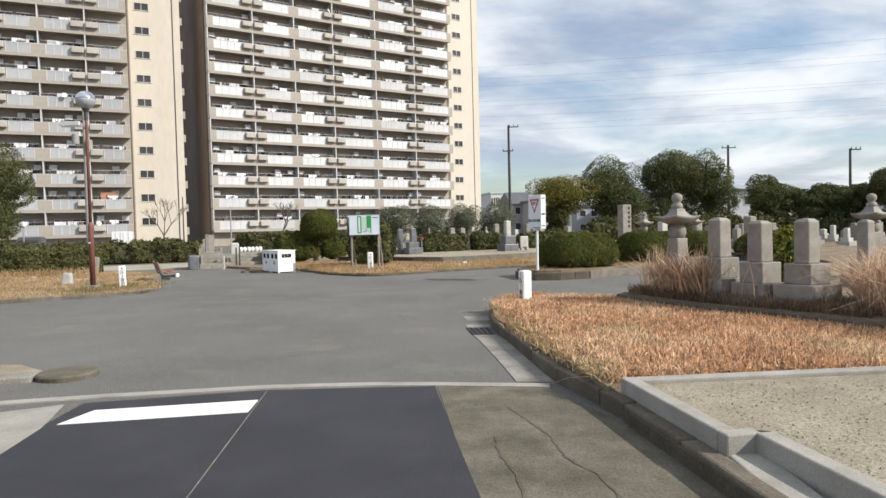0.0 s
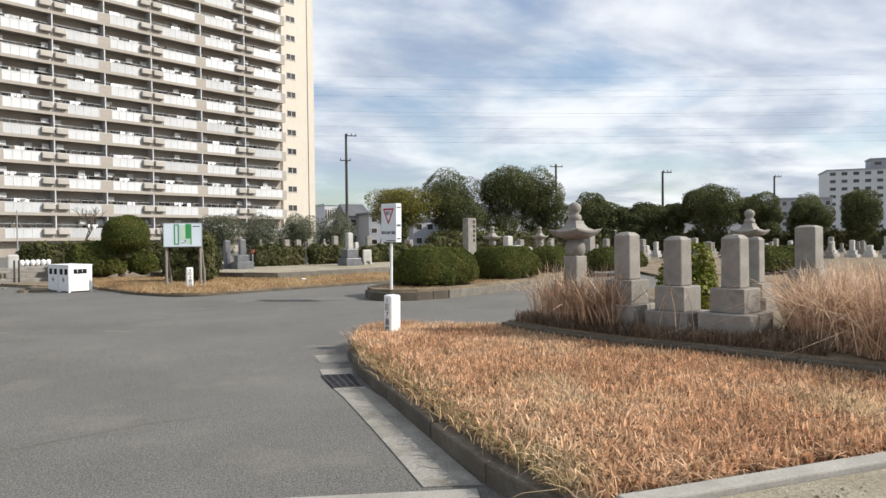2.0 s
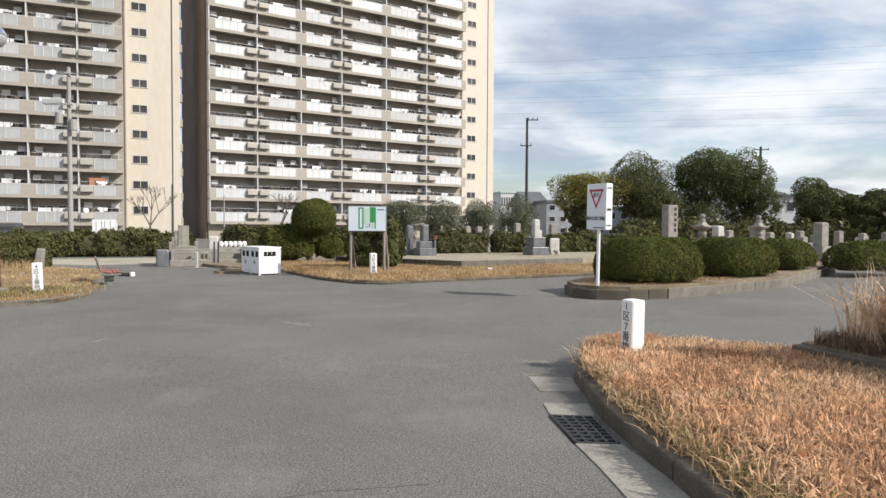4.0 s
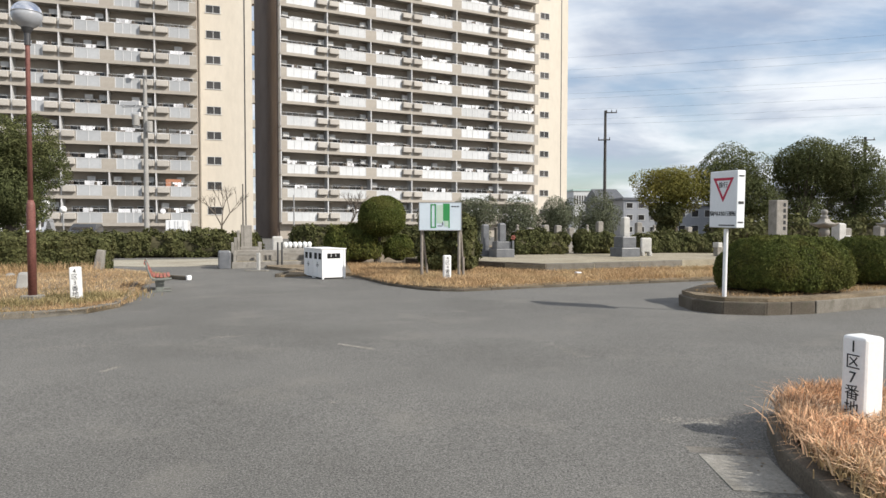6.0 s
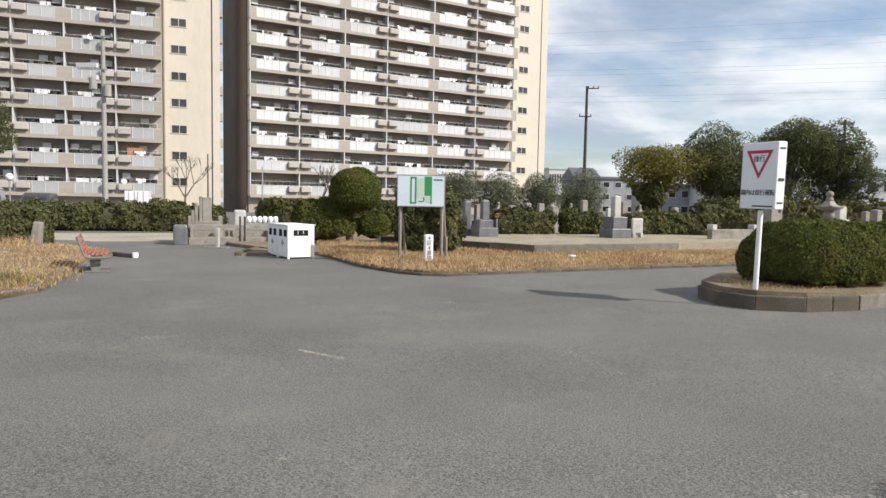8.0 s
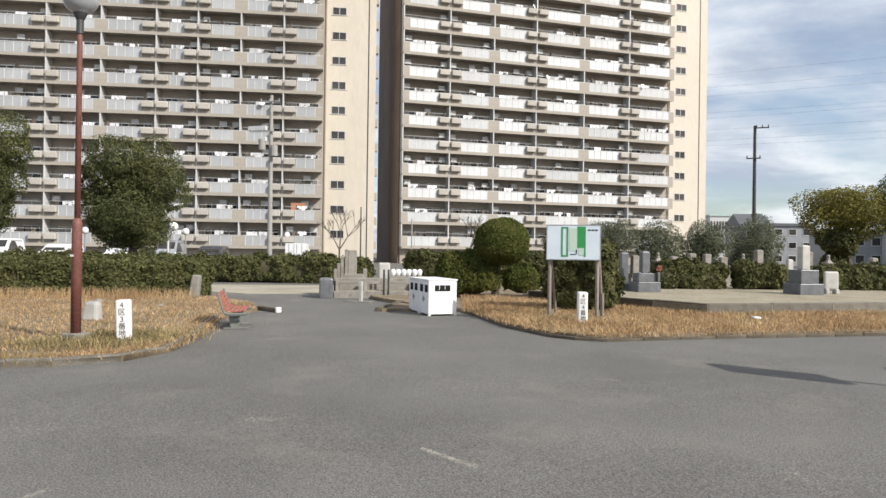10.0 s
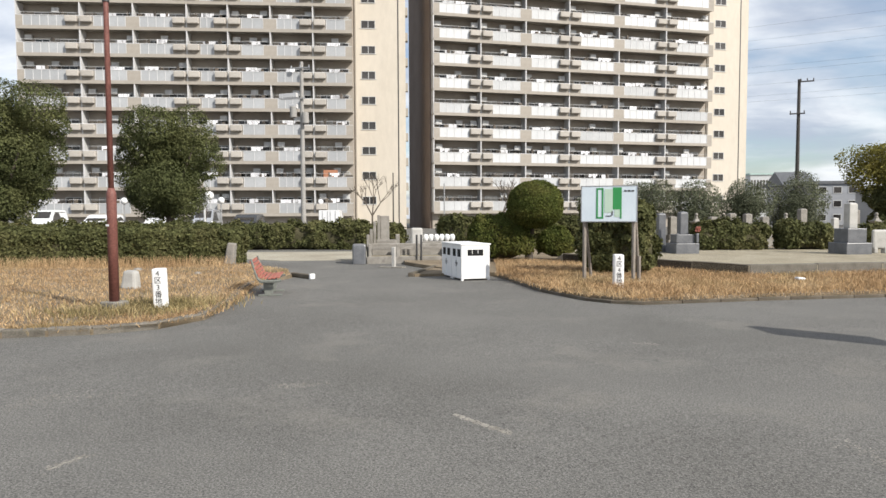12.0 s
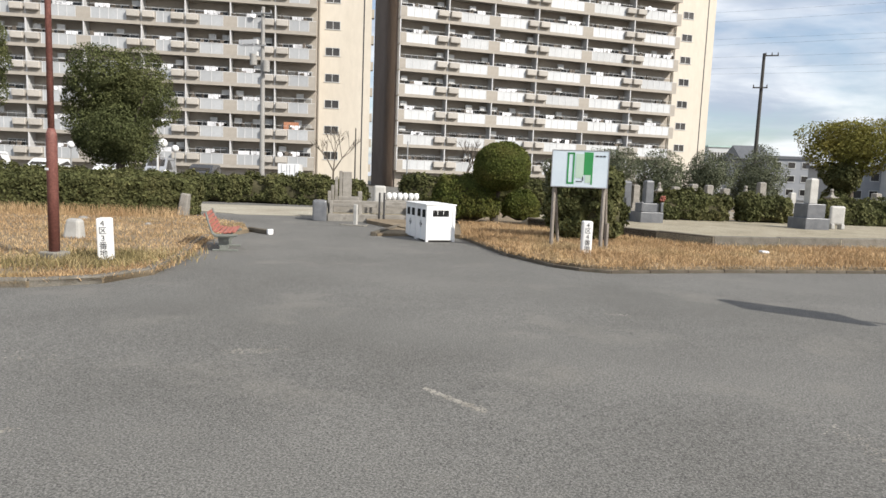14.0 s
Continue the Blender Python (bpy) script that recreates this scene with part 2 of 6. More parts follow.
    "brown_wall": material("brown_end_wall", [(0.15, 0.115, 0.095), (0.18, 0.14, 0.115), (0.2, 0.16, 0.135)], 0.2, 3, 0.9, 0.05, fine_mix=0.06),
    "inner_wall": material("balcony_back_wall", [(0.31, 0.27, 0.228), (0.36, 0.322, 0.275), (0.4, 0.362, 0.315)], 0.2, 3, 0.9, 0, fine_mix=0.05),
    "rail": material("frosted_balcony_panel", [(0.35, 0.36, 0.37), (0.4, 0.41, 0.42), (0.45, 0.46, 0.47)], 0.25, 4, 0.45, 0, vary=0.1, fine_mix=0.04),
    # lighter copy of rail: the stronger sun on the east front is in the colour
    "rail_white": material("sunlit_balcony_panel", [(0.47, 0.48, 0.485), (0.53, 0.54, 0.545), (0.6, 0.605, 0.61)], 0.25, 4, 0.4, 0, vary=0.16, fine_mix=0.05),
    "clutter": material("dark_balcony_clutter", [(0.05, 0.042, 0.036), (0.1, 0.085, 0.07), (0.16, 0.13, 0.1)], 1.5, 9, 0.8, 0, vary=0.5, fine_mix=0.3),
    "rail_post": material("aluminium_rail", [(0.54, 0.54, 0.54), (0.6, 0.6, 0.6)], 1, 20, 0.4, 0, fine_mix=0.05),
    "glass_dark": material("window_glass", [(0.03, 0.028, 0.026), (0.055, 0.05, 0.046)], 0.6, 5, 0.16, 0, vary=0.5, spec=0.6, fine_mix=0.1),
    "curtain": material("curtained_window", [(0.28, 0.26, 0.23), (0.4, 0.38, 0.34)], 0.5, 4, 0.25, 0, vary=0.4, spec=0.5, fine_mix=0.1),
    "frame_alu": material("window_frame", [(0.5, 0.5, 0.49), (0.58, 0.58, 0.57)], 2, 30, 0.5, 0, fine_mix=0.05),
    "rust_pole": material("red_brown_pole_paint", [(0.135, 0.052, 0.042), (0.17, 0.068, 0.055), (0.21, 0.09, 0.073)], 2.5, 40, 0.6, 0.15, stain=(4, 0.56, 0.72, (0.14, 0.06, 0.045), 0.6)),
    "dark_metal": material("dark_metal", [(0.05, 0.05, 0.052), (0.075, 0.075, 0.077)], 4, 60, 0.5, 0.1, metal=0.4),
    "steel": material("galvanised_steel", [(0.38, 0.38, 0.38), (0.46, 0.46, 0.46)], 6, 60, 0.45, 0.1, metal=0.7),
    "chrome": material("mirror_dome", [(0.8, 0.8, 0.82)], 3, 30, 0.12, 0, metal=1.0, fine_mix=0.03),
    "globe": material("smoky_globe", [(0.3, 0.31, 0.33), (0.36, 0.37, 0.39)], 3, 30, 0.1, 0, spec=0.7, fine_mix=0.03),
    "bench_red": material("red_painted_slat", [(0.27, 0.085, 0.06), (0.34, 0.115, 0.085), (0.4, 0.16, 0.12)], 5, 60, 0.6, 0.15, stretch=(0.3, 1, 1)),
    "bench_iron": material("green_grey_iron", [(0.14, 0.15, 0.135), (0.19, 0.2, 0.18)], 5, 60, 0.55, 0.2),
    "wood": material("grey_weathered_wood", [(0.17, 0.145, 0.12), (0.24, 0.21, 0.18), (0.3, 0.27, 0.235)], 4, 60, 0.9, 0.5, stretch=(1, 1, 0.15)),
    # a whitish board; the blue cast of skylight in shade is mixed into its colour
    "board": material("skylit_white_board", [(0.6, 0.68, 0.74), (0.65, 0.73, 0.79), (0.69, 0.77, 0.82)], 2, 40, 0.5, 0.03, fine_mix=0.04),
    "green": material("green_map_print", [(0.035, 0.26, 0.075), (0.045, 0.3, 0.09)], 3, 40, 0.5, 0, fine_mix=0.05),
    "green_pale": material("pale_green_map_print", [(0.48, 0.62, 0.5), (0.52, 0.66, 0.54)], 3, 40, 0.5, 0, fine_mix=0.05),
    "sign_red": material("sign_red_print", [(0.42, 0.025, 0.06), (0.47, 0.035, 0.075)], 3, 40, 0.45, 0, fine_mix=0.05),
    "sign_white": material("sign_white_print", [(0.72, 0.74, 0.75), (0.78, 0.8, 0.81)], 3, 40, 0.45, 0, fine_mix=0.04),
    "pole_concrete": material("utility_pole_concrete", [(0.27, 0.26, 0.245), (0.34, 0.33, 0.31)], 1.5, 30, 0.9, 0.2),
    "pole_dark": material("dark_utility_pole", [(0.05, 0.046, 0.042), (0.075, 0.07, 0.064)], 1.5, 30, 0.8, 0.2),
    "wire": material("black_cable", [(0.03, 0.03, 0.032)], 2, 20, 0.6, 0, fine_mix=0.1),
    "car_white": material("white_car_paint", [(0.72, 0.73, 0.74), (0.76, 0.77, 0.78)], 1, 20, 0.25, 0, spec=0.6, fine_mix=0.02),
    "car_silver": material("silver_car_paint", [(0.42, 0.43, 0.45), (0.46, 0.47, 0.49)], 1, 20, 0.25, 0, metal=0.5, fine_mix=0.02),
    "car_dark": material("dark_car_paint", [(0.05, 0.055, 0.065), (0.06, 0.065, 0.075)], 1, 20, 0.2, 0, spec=0.6, fine_mix=0.02),
    "tyre": material("tyre_rubber", [(0.02, 0.02, 0.02), (0.03, 0.03, 0.03)], 5, 50, 0.9, 0.1),
    "house_grey": material("far_house_wall", [(0.27, 0.28, 0.3), (0.33, 0.34, 0.36)], 0.3, 3, 0.85, 0, fine_mix=0.06),
    "house_white": material("far_white_wall", [(0.52, 0.53, 0.54), (0.58, 0.59, 0.6)], 0.3, 3, 0.8, 0, fine_mix=0.06),
    "roof_green": material("pale_green_roof", [(0.4, 0.53, 0.5), (0.45, 0.58, 0.55)], 0.2, 2, 0.7, 0, fine_mix=0.06),
    "roof_dark": material("dark_roof_tiles", [(0.09, 0.095, 0.105), (0.12, 0.125, 0.135)], 0.5, 5, 0.6, 0.1),
    "awning": material("faded_orange_blind", [(0.36, 0.16, 0.09), (0.42, 0.2, 0.12)], 0.8, 12, 0.8, 0, stretch=(3, 1, 0.3), fine_mix=0.2),
    "cloth": material("white_laundry", [(0.7, 0.7, 0.72), (0.78, 0.78, 0.8)], 3, 20, 0.9, 0, vary=0.25),
}

# ---- building blocks ----
GRID = 28.0                                    # the layout of plots, bins and bench, degrees from +x
RNG = random.Random(7)


def rot(deg):
    return Matrix.Rotation(radians(deg), 4, "Z")


def mesh_of(bm, name, mat, smooth=False):
    me = bpy.data.meshes.new(name)
    bm.to_mesh(me)
    bm.free()
    for ma in (mat if isinstance(mat, (list, tuple)) else (mat,)):
        me.materials.append(M[ma])
    if smooth:
        me.shade_smooth()
    return me


def part(name, bm, mat, parent=None, label="", at=None, smooth=False):
    """Links a bmesh (or a mesh) as one mesh object under a thing or a part."""
    me = bm if isinstance(bm, bpy.types.Mesh) else mesh_of(bm, name, mat, smooth)
    o = new(name, me)
    o.parent = parent
    if at is not None:
        o.matrix_basis = at if isinstance(at, Matrix) else Matrix.Translation(at)
    return tagged(o, label)


def thing(name, m, label, category, group="", kind=""):
    o = new(name)
    o.empty_display_size = 0.1
    o.matrix_basis = m if isinstance(m, Matrix) else Matrix.Translation(m)
    return tagged(o, label, category, group, kind)


def box(bm, lo, hi, bevel=0.0, m=None, taper=1.0):
    """A block from corner to corner, its top drawn in by taper, edges rounded."""
    c = [(a + b) / 2 for a, b in zip(lo, hi)]
    s = [abs(b - a) for a, b in zip(lo, hi)]
    r = bmesh.ops.create_cube(bm, size=1.0, matrix=Matrix.Translation(c) @ Matrix.Diagonal((*s, 1)))
    vs = r["verts"]
    if taper != 1.0:
        for v in vs:
            if v.co.z > c[2]:
                v.co.x, v.co.y = c[0] + (v.co.x - c[0]) * taper, c[1] + (v.co.y - c[1]) * taper
    if bevel:
        es = list({e for v in vs for e in v.link_edges})
        g = bmesh.ops.bevel(bm, geom=es, offset=bevel, segments=2, affect="EDGES", profile=0.5)
        vs = list({v for f in g["faces"] for v in f.verts} | {v for v in vs if v.is_valid})
    if m is not None:
        bmesh.ops.transform(bm, matrix=m, verts=[v for v in vs if v.is_valid])
    return vs


def boxes(*args, bevel=0.0):
    bm = bmesh.new()
    for lo, hi in args:
        box(bm, lo, hi, bevel)
    return bm


def tube(bm, a, b, r0, r1=None, n=12):
    a, b = Vector(a), Vector(b)
    r1 = r0 if r1 is None else r1
    d = b - a
    m = Matrix.Translation((a + b) / 2) @ d.to_track_quat("Z", "Y").to_matrix().to_4x4()
    bmesh.ops.create_cone(bm, cap_ends=True, segments=n, radius1=r0, radius2=r1, depth=d.length, matrix=m)
    return bm


def lathe(bm, profile, n=24, square=0.0, m=None):
    """Turns (radius, height) pairs about z; square > 0 pushes the ring towards a square."""
    rings = []
    for r, z in profile:
        ring = []
        for i in range(n):
            a = 2 * math.pi * i / n
            k = 1.0 / max(abs(math.cos(a)), abs(math.sin(a)))
            rr = r * (1 + (k - 1) * square)
            p = Vector((rr * math.cos(a), rr * math.sin(a), z))
            ring.append(bm.verts.new(m @ p if m else p))
        rings.append(ring)
    for a, b in zip(rings, rings[1:]):
        for i in range(n):
            bm.faces.new((a[i], a[(i + 1) % n], b[(i + 1) % n], b[i]))
    bm.faces.new(list(reversed(rings[0])))
    bm.faces.new(rings[-1])
    return bm


def slab(name, pts, z0, z1, mat, label, category="", kind="structure"):
    """A flat piece of ground with the outline pts, from z0 up to z1."""
    bm = bmesh.new()
    lo = [bm.verts.new((x, y, z0)) for x, y in pts]
    hi = [bm.verts.new((x, y, z1)) for x, y in pts]
    n = len(pts)
    top = bm.faces.new(hi)
    for i in range(n):
        bm.faces.new((lo[i], lo[(i + 1) % n], hi[(i + 1) % n], hi[i]))
    bmesh.ops.recalc_face_normals(bm, faces=bm.faces)
    if top.normal.z < 0:
        bmesh.ops.reverse_faces(bm, faces=bm.faces)
    bmesh.ops.triangulate(bm, faces=[top])
    o = part(name, bm, mat)
    return tagged(o, label, category or name.replace("_", " "), kind=kind)


def inside(pts, x, y):
    n, c = len(pts), False
    for i in range(n):
        (x0, y0), (x1, y1) = pts[i], pts[i - 1]
        if (y0 > y) != (y1 > y) and x < (x1 - x0) * (y - y0) / (y1 - y0) + x0:
            c = not c
    return c


def text_mesh(body, size, mat, depth=0.002, spacing=1.0, line=1.0):
    cu = bpy.data.curves.new("writing", "FONT")
    cu.body, cu.size, cu.extrude, cu.align_x, cu.align_y = body, size, depth, "CENTER", "CENTER"
    cu.space_line, cu.space_character = line, spacing
    cu.resolution_u = 3
    ob = bpy.data.objects.new("writing", cu)
    scene.collection.objects.link(ob)
    me = bpy.data.meshes.new_from_object(ob.evaluated_get(bpy.context.evaluated_depsgraph_get()))
    bpy.data.objects.remove(ob)
    me.materials.clear()
    me.materials.append(M[mat])
    return me


# the far half of the crossing lies on a faint rise; its plan is drawn from one standpoint and laid out on the rise
RISE = Matrix.Rotation(radians(0.65), 4, "Z") @ Matrix.Rotation(radians(0.28), 4, "X")


def laid(k, drawn=(-0.523, 9.916, 1.374), stands=(-0.519, 10.097, 1.464)):
    """Takes the drawn plan to the rise, k times as large about the standpoint."""
    return Matrix.Translation(stands) @ RISE @ Matrix.Scale(k, 4) @ Matrix.Translation(-Vector(drawn))


FAR_SIDE, LAWN_SIDE, LAMP_SPOT = laid(1.0655), laid(1.035), laid(1.01)
SIGN_SIDE = Matrix.Translation((-0.01, 0.08, 0.04)) @ laid(1.02, (0.198, 6.801, 1.34), (0.25, 6.893, 1.417))


UPRIGHT = Matrix.Rotation(radians(90), 4, "X")           # lays writing on a face that looks towards -y


def raw_mesh(name, verts, faces, mat):
    me = bpy.data.meshes.new(name)
    me.from_pydata(np.asarray(verts).tolist(), [], faces)
    me.materials.append(M[mat])
    return me


def blades(name, spots, h, spread, width, mat, lean=0.35, seed=1, curl=0.5, base=0.0):
    """Dry grass: each blade bends over in three steps. spots: n x 3 roots; h: heights."""
    r = np.random.default_rng(seed)
    n = len(spots)
    hh = h * r.uniform(0.55, 1.15, n)
    az, bend = r.uniform(0, 2 * np.pi, n), np.abs(r.normal(0, lean, n)) + 0.05
    d = np.stack([np.cos(az), np.sin(az), np.zeros(n)], 1)
    fa = r.uniform(0, 2 * np.pi, n)
    s = np.stack([np.cos(fa), np.sin(fa), np.zeros(n)], 1) * (width * r.uniform(0.6, 1.3, n))[:, None]
    up = np.array([0, 0, 1.0])
    lev = []
    for k, wd in ((0, 1.0), (0.5, 0.8), (0.85, 0.45)):
        c = spots + up * (hh * k * (1 - curl * 0.3 * k * bend))[:, None] + d * (hh * bend * k * k)[:, None]
        lev += [c - s * wd / 2, c + s * wd / 2]
    tip = spots + up * (hh * (1 - curl * 0.45 * bend))[:, None] + d * (hh * bend * 1.15)[:, None]
    V = np.stack(lev + [tip], 1).reshape(-1, 3)
    b = np.arange(n) * 7
    q = np.stack([b, b + 1, b + 3, b + 2], 1).tolist() + np.stack([b + 2, b + 3, b + 5, b + 4], 1).tolist()
    return raw_mesh(name, V, q + np.stack([b + 4, b + 5, b + 6], 1).tolist(), mat)


def scatter(pts, n, z, seed=1, keep=None):
    """n places inside the outline pts."""
    r = np.random.default_rng(seed)
    xs, ys = [p[0] for p in pts], [p[1] for p in pts]
    out = []
    while len(out) < n:
        x, y = r.uniform(min(xs), max(xs)), r.uniform(min(ys), max(ys))
        if inside(pts, x, y) and (keep is None or keep(x, y, r)):
            out.append((x, y, z))
    return np.array(out)


def leaves(name, pos, nor, size, mat, seed=1, flat=0.5, long=1.7):
    """Small folded leaves, each two triangles, turned about the way nor."""
    r = np.random.default_rng(seed)
    n = len(pos)
    nn = nor + r.normal(0, flat, (n, 3))
    nn /= np.linalg.norm(nn, axis=1)[:, None] + 1e-9
    t = np.cross(nn, r.normal(0, 1, (n, 3)))
    t /= np.linalg.norm(t, axis=1)[:, None] + 1e-9
    b = np.cross(nn, t)
    sz = (size * r.uniform(0.6, 1.35, n))[:, None]
    V = np.stack([pos - t * sz * long / 2, pos + b * sz / 2 + nn * sz * 0.18, pos + t * sz * long / 2, pos - b * sz / 2 + nn * sz * 0.18], 1).reshape(-1, 3)
    k = np.arange(n) * 4
    return raw_mesh(name, V, np.stack([k, k + 1, k + 2], 1).tolist() + np.stack([k, k + 2, k + 3], 1).tolist(), mat)


def lumpy(p, amp, freq, seed):
    return np.array([noise.noise(Vector((x * freq + seed, y * freq, z * freq))) for x, y, z in p]) * amp


def rounded_box_points(n, lx, ly, lz, corner, seed):
    """Points and normals on a box with rounded corners, sitting on z = 0."""
    r = np.random.default_rng(seed)
    areas = np.array([lx * ly, lx * lz, lx * lz, ly * lz, ly * lz])
    f = r.choice(5, n, p=areas / areas.sum())
    u, v = r.uniform(-0.5, 0.5, n), r.uniform(-0.5, 0.5, n)
    half = np.array([lx, ly, lz]) / 2
    P = np.zeros((n, 3))
    for i, (ax, sg, a, b) in enumerate(((2, 1, 0, 1), (1, -1, 0, 2), (1, 1, 0, 2), (0, -1, 1, 2), (0, 1, 1, 2))):
        k = f == i
        P[k, ax] = sg * half[ax]
        P[k, a], P[k, b] = u[k] * 2 * half[a], v[k] * 2 * half[b]
    lim = np.maximum(half - corner, 0.01)
    core = np.clip(P, -lim, lim)
    core[:, 2] = np.maximum(core[:, 2], np.minimum(P[:, 2], lim[2]))
    d = P - core
    ln = np.linalg.norm(d, axis=1)[:, None] + 1e-9
    nor = d / ln
    Q = core + nor * np.minimum(ln, corner)
    Q[:, 2] += lz / 2
    return Q, nor


def hedge(name, m, lx, ly, lz, leaf, count, label, category, mat="leaf_hedge", corner=0.15, amp=0.06, seed=1, group="", dome=0.0):
    """A clipped hedge or bush: a solid twig heart, coloured dark for inner shade, under a skin of small leaves."""
    o = thing(name, m, label, category, group)
    bm = bmesh.new()
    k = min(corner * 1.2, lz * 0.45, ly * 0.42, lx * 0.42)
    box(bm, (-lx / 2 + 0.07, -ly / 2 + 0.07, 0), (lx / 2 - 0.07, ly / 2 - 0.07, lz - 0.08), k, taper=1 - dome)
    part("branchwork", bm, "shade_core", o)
    P, nor = rounded_box_points(count, lx, ly, lz, corner, seed)
    r = np.random.default_rng(seed + 50)
    P += nor * (lumpy(P, amp, 1.6, seed * 3.1) + lumpy(P, amp * 0.6, 5.0, seed * 1.7) + r.normal(0, leaf * 0.55, count))[:, None]
    P[:, :2] *= (1 - dome * np.clip(P[:, 2] / lz, 0, 1) ** 2)[:, None]
    P[:, 2] = np.maximum(P[:, 2], 0.01)
    part("foliage", leaves("foliage", P, nor, leaf, mat, seed), None, o)
    return o


def tree(name, base, h, w, trunk_h, leaf, count, label, mat="leaf_tree", seed=1, lobes=9, bottom=0.3, category="tree", squash=1.0):
    """A tapered trunk with limbs, and a crown of leaf clumps gathered in uneven lobes."""
    r = np.random.default_rng(seed)
    o = thing(name, Matrix.Translation(base), label, category)
    bm = bmesh.new()
    tr = 0.028 * h + 0.05
    top = Vector((r.normal(0, 0.15), r.normal(0, 0.15), trunk_h))
    tube(bm, (0, 0, -0.1), top, tr, tr * 0.7, 9)
    ch = h - trunk_h * (1 - bottom)
    cz = h - ch / 2
    cen = []
    for i in range(lobes):
        a = 2 * math.pi * i / lobes * 1.618 + r.uniform(0, 0.7)
        k = r.uniform(0.25, 0.62) if i else 0.0
        zz = cz + ch * r.uniform(-0.34, 0.3) if i else cz + ch * 0.12
        k *= 1 - 0.65 * max(0.0, (cz - zz) / (ch * 0.34))
        rad = w / 2 * r.uniform(0.42, 0.6) * (1.25 if i == 0 else 1)
        c = np.array([math.cos(a) * k * w / 2, math.sin(a) * k * w / 2, zz])
        c[2] = min(c[2], h - rad * 0.8)
        cen.append((c, rad))
        tube(bm, top - Vector((0, 0, trunk_h * 0.12 * r.uniform(0, 1))), Vector(c), tr * 0.42, tr * 0.12, 6)
    part("trunk", bm, "bark", o)
    per = np.array([rad ** 2 for _, rad in cen])
    per = (count * per / per.sum()).astype(int)
    PS, NS = [], []
    for (c, rad), k in zip(cen, per):
        d = r.normal(0, 1, (k, 3))
        d /= np.linalg.norm(d, axis=1)[:, None]
        p = d * (rad * r.uniform(0.55, 1.0, k) ** 0.5)[:, None]
        p += d * lumpy(p + c, rad * 0.35, 1.3 / max(rad, 0.3), seed)[:, None]
        p[:, 2] *= 0.85 * squash
        PS.append(p + c)
        NS.append(d * 0.6 + np.array([0, 0, 0.5]))
    P, nor = np.concatenate(PS), np.concatenate(NS)
    part("crown", leaves("crown", P, nor, leaf, mat, seed, flat=0.5), None, o)
    return o


def run_of_stones(name, pts, w, h, length, mat, label, side=1, z=0.0, gap=0.007):
    """A kerb laid as single stones along the line pts; its road face lies on the line, its body to that side."""
    holder = tagged(thing(name, Matrix(), label, "kerb"), kind="structure")
    cache = {}
    n = 0
    for (x0, y0), (x1, y1) in zip(pts, pts[1:]):
        d = math.hypot(x1 - x0, y1 - y0)
        k = max(1, round(d / length))
        ln = round(d / k - gap, 3)
        ang = math.degrees(math.atan2(y1 - y0, x1 - x0))
        if ln not in cache:
            cache[ln] = mesh_of(boxes(((0, 0, -0.2), (ln, w * side, h)), bevel=min(0.018, h * 0.2)), "kerb_stone", mat)
        for i in range(k):
            f = (i + 0.02) / k
            j = RNG.uniform(-0.006, 0.006)
            part("kerb_stone", cache[ln], None, holder, at=pose(x0 + (x1 - x0) * f, y0 + (y1 - y0) * f, z + j, 0, RNG.uniform(-0.4, 0.4), ang))
            n += 1
    return holder


# ---- the ground ----
slab("ground", [(-900, -600), (900, -600), (900, 1500), (-900, 1500)], -0.5, -0.06, "ground", "flat dry ground that runs out to the horizon", "ground")
bm = bmesh.new()
bend = [FAR_SIDE @ Vector(p) for p in ((-75, 9.916, 0), (60, 9.916, 0))]
far_edge = [FAR_SIDE @ Vector(p) for p in ((60, 110, 0), (-90, 110, 0))]
v = [bm.verts.new(p) for p in ((-75, -14, 0), (40, -14, 0), (bend[1].x, bend[1].y, 0), (bend[0].x, bend[0].y, 0), far_edge[0], far_edge[1])]
bm.faces.new(v[:4])
bm.faces.new((v[3], v[2], v[4], v[5]))
under = bmesh.ops.extrude_face_region(bm, geom=bm.faces[:])
bmesh.ops.translate(bm, vec=(0, 0, -0.4), verts=[q for q in under["geom"] if isinstance(q, bmesh.types.BMVert)])
bmesh.ops.recalc_face_normals(bm, faces=bm.faces[:])
tagged(part("road", bm, "asphalt"), "worn grey asphalt with pale dust marks and fine aggregate", "road", kind="structure")
slab("road_patch", [(-1.97, 5.62), (-0.52, 6.0), (1.0, 6.07), (1.23, 4.56), (1.4, 3.5), (2.6, -5.5), (-0.6, -5.9)], -0.05, 0.006, "new_asphalt", "fresh black asphalt patch with a joint down its middle", "road")
slab("worn_road_edge", [(1.02, 6.07), (1.98, 5.95), (2.4, 4.93), (2.68, 3.82), (3.9, -5.5), (2.6, -5.5), (1.4, 3.5), (1.23, 4.56)], -0.05, 0.004, "rough_concrete", "cracked and patched strip of pale old paving", "road")
slab("joint_line", [(-0.506, 6.0), (-0.50, 6.0), (0.148, 1.2), (0.7, -3), (0.693, -3), (0.141, 1.2)], 0.0, 0.0085, "kerb_pale", "thin chalky joint line in the fresh asphalt", "road marking")
slab("stop_line", [(-1.73, 5.37), (-0.47, 5.64), (-0.43, 5.27), (-1.79, 4.98)], 0.0, 0.011, "road_paint", "broad white painted stop line on black asphalt", "road marking")


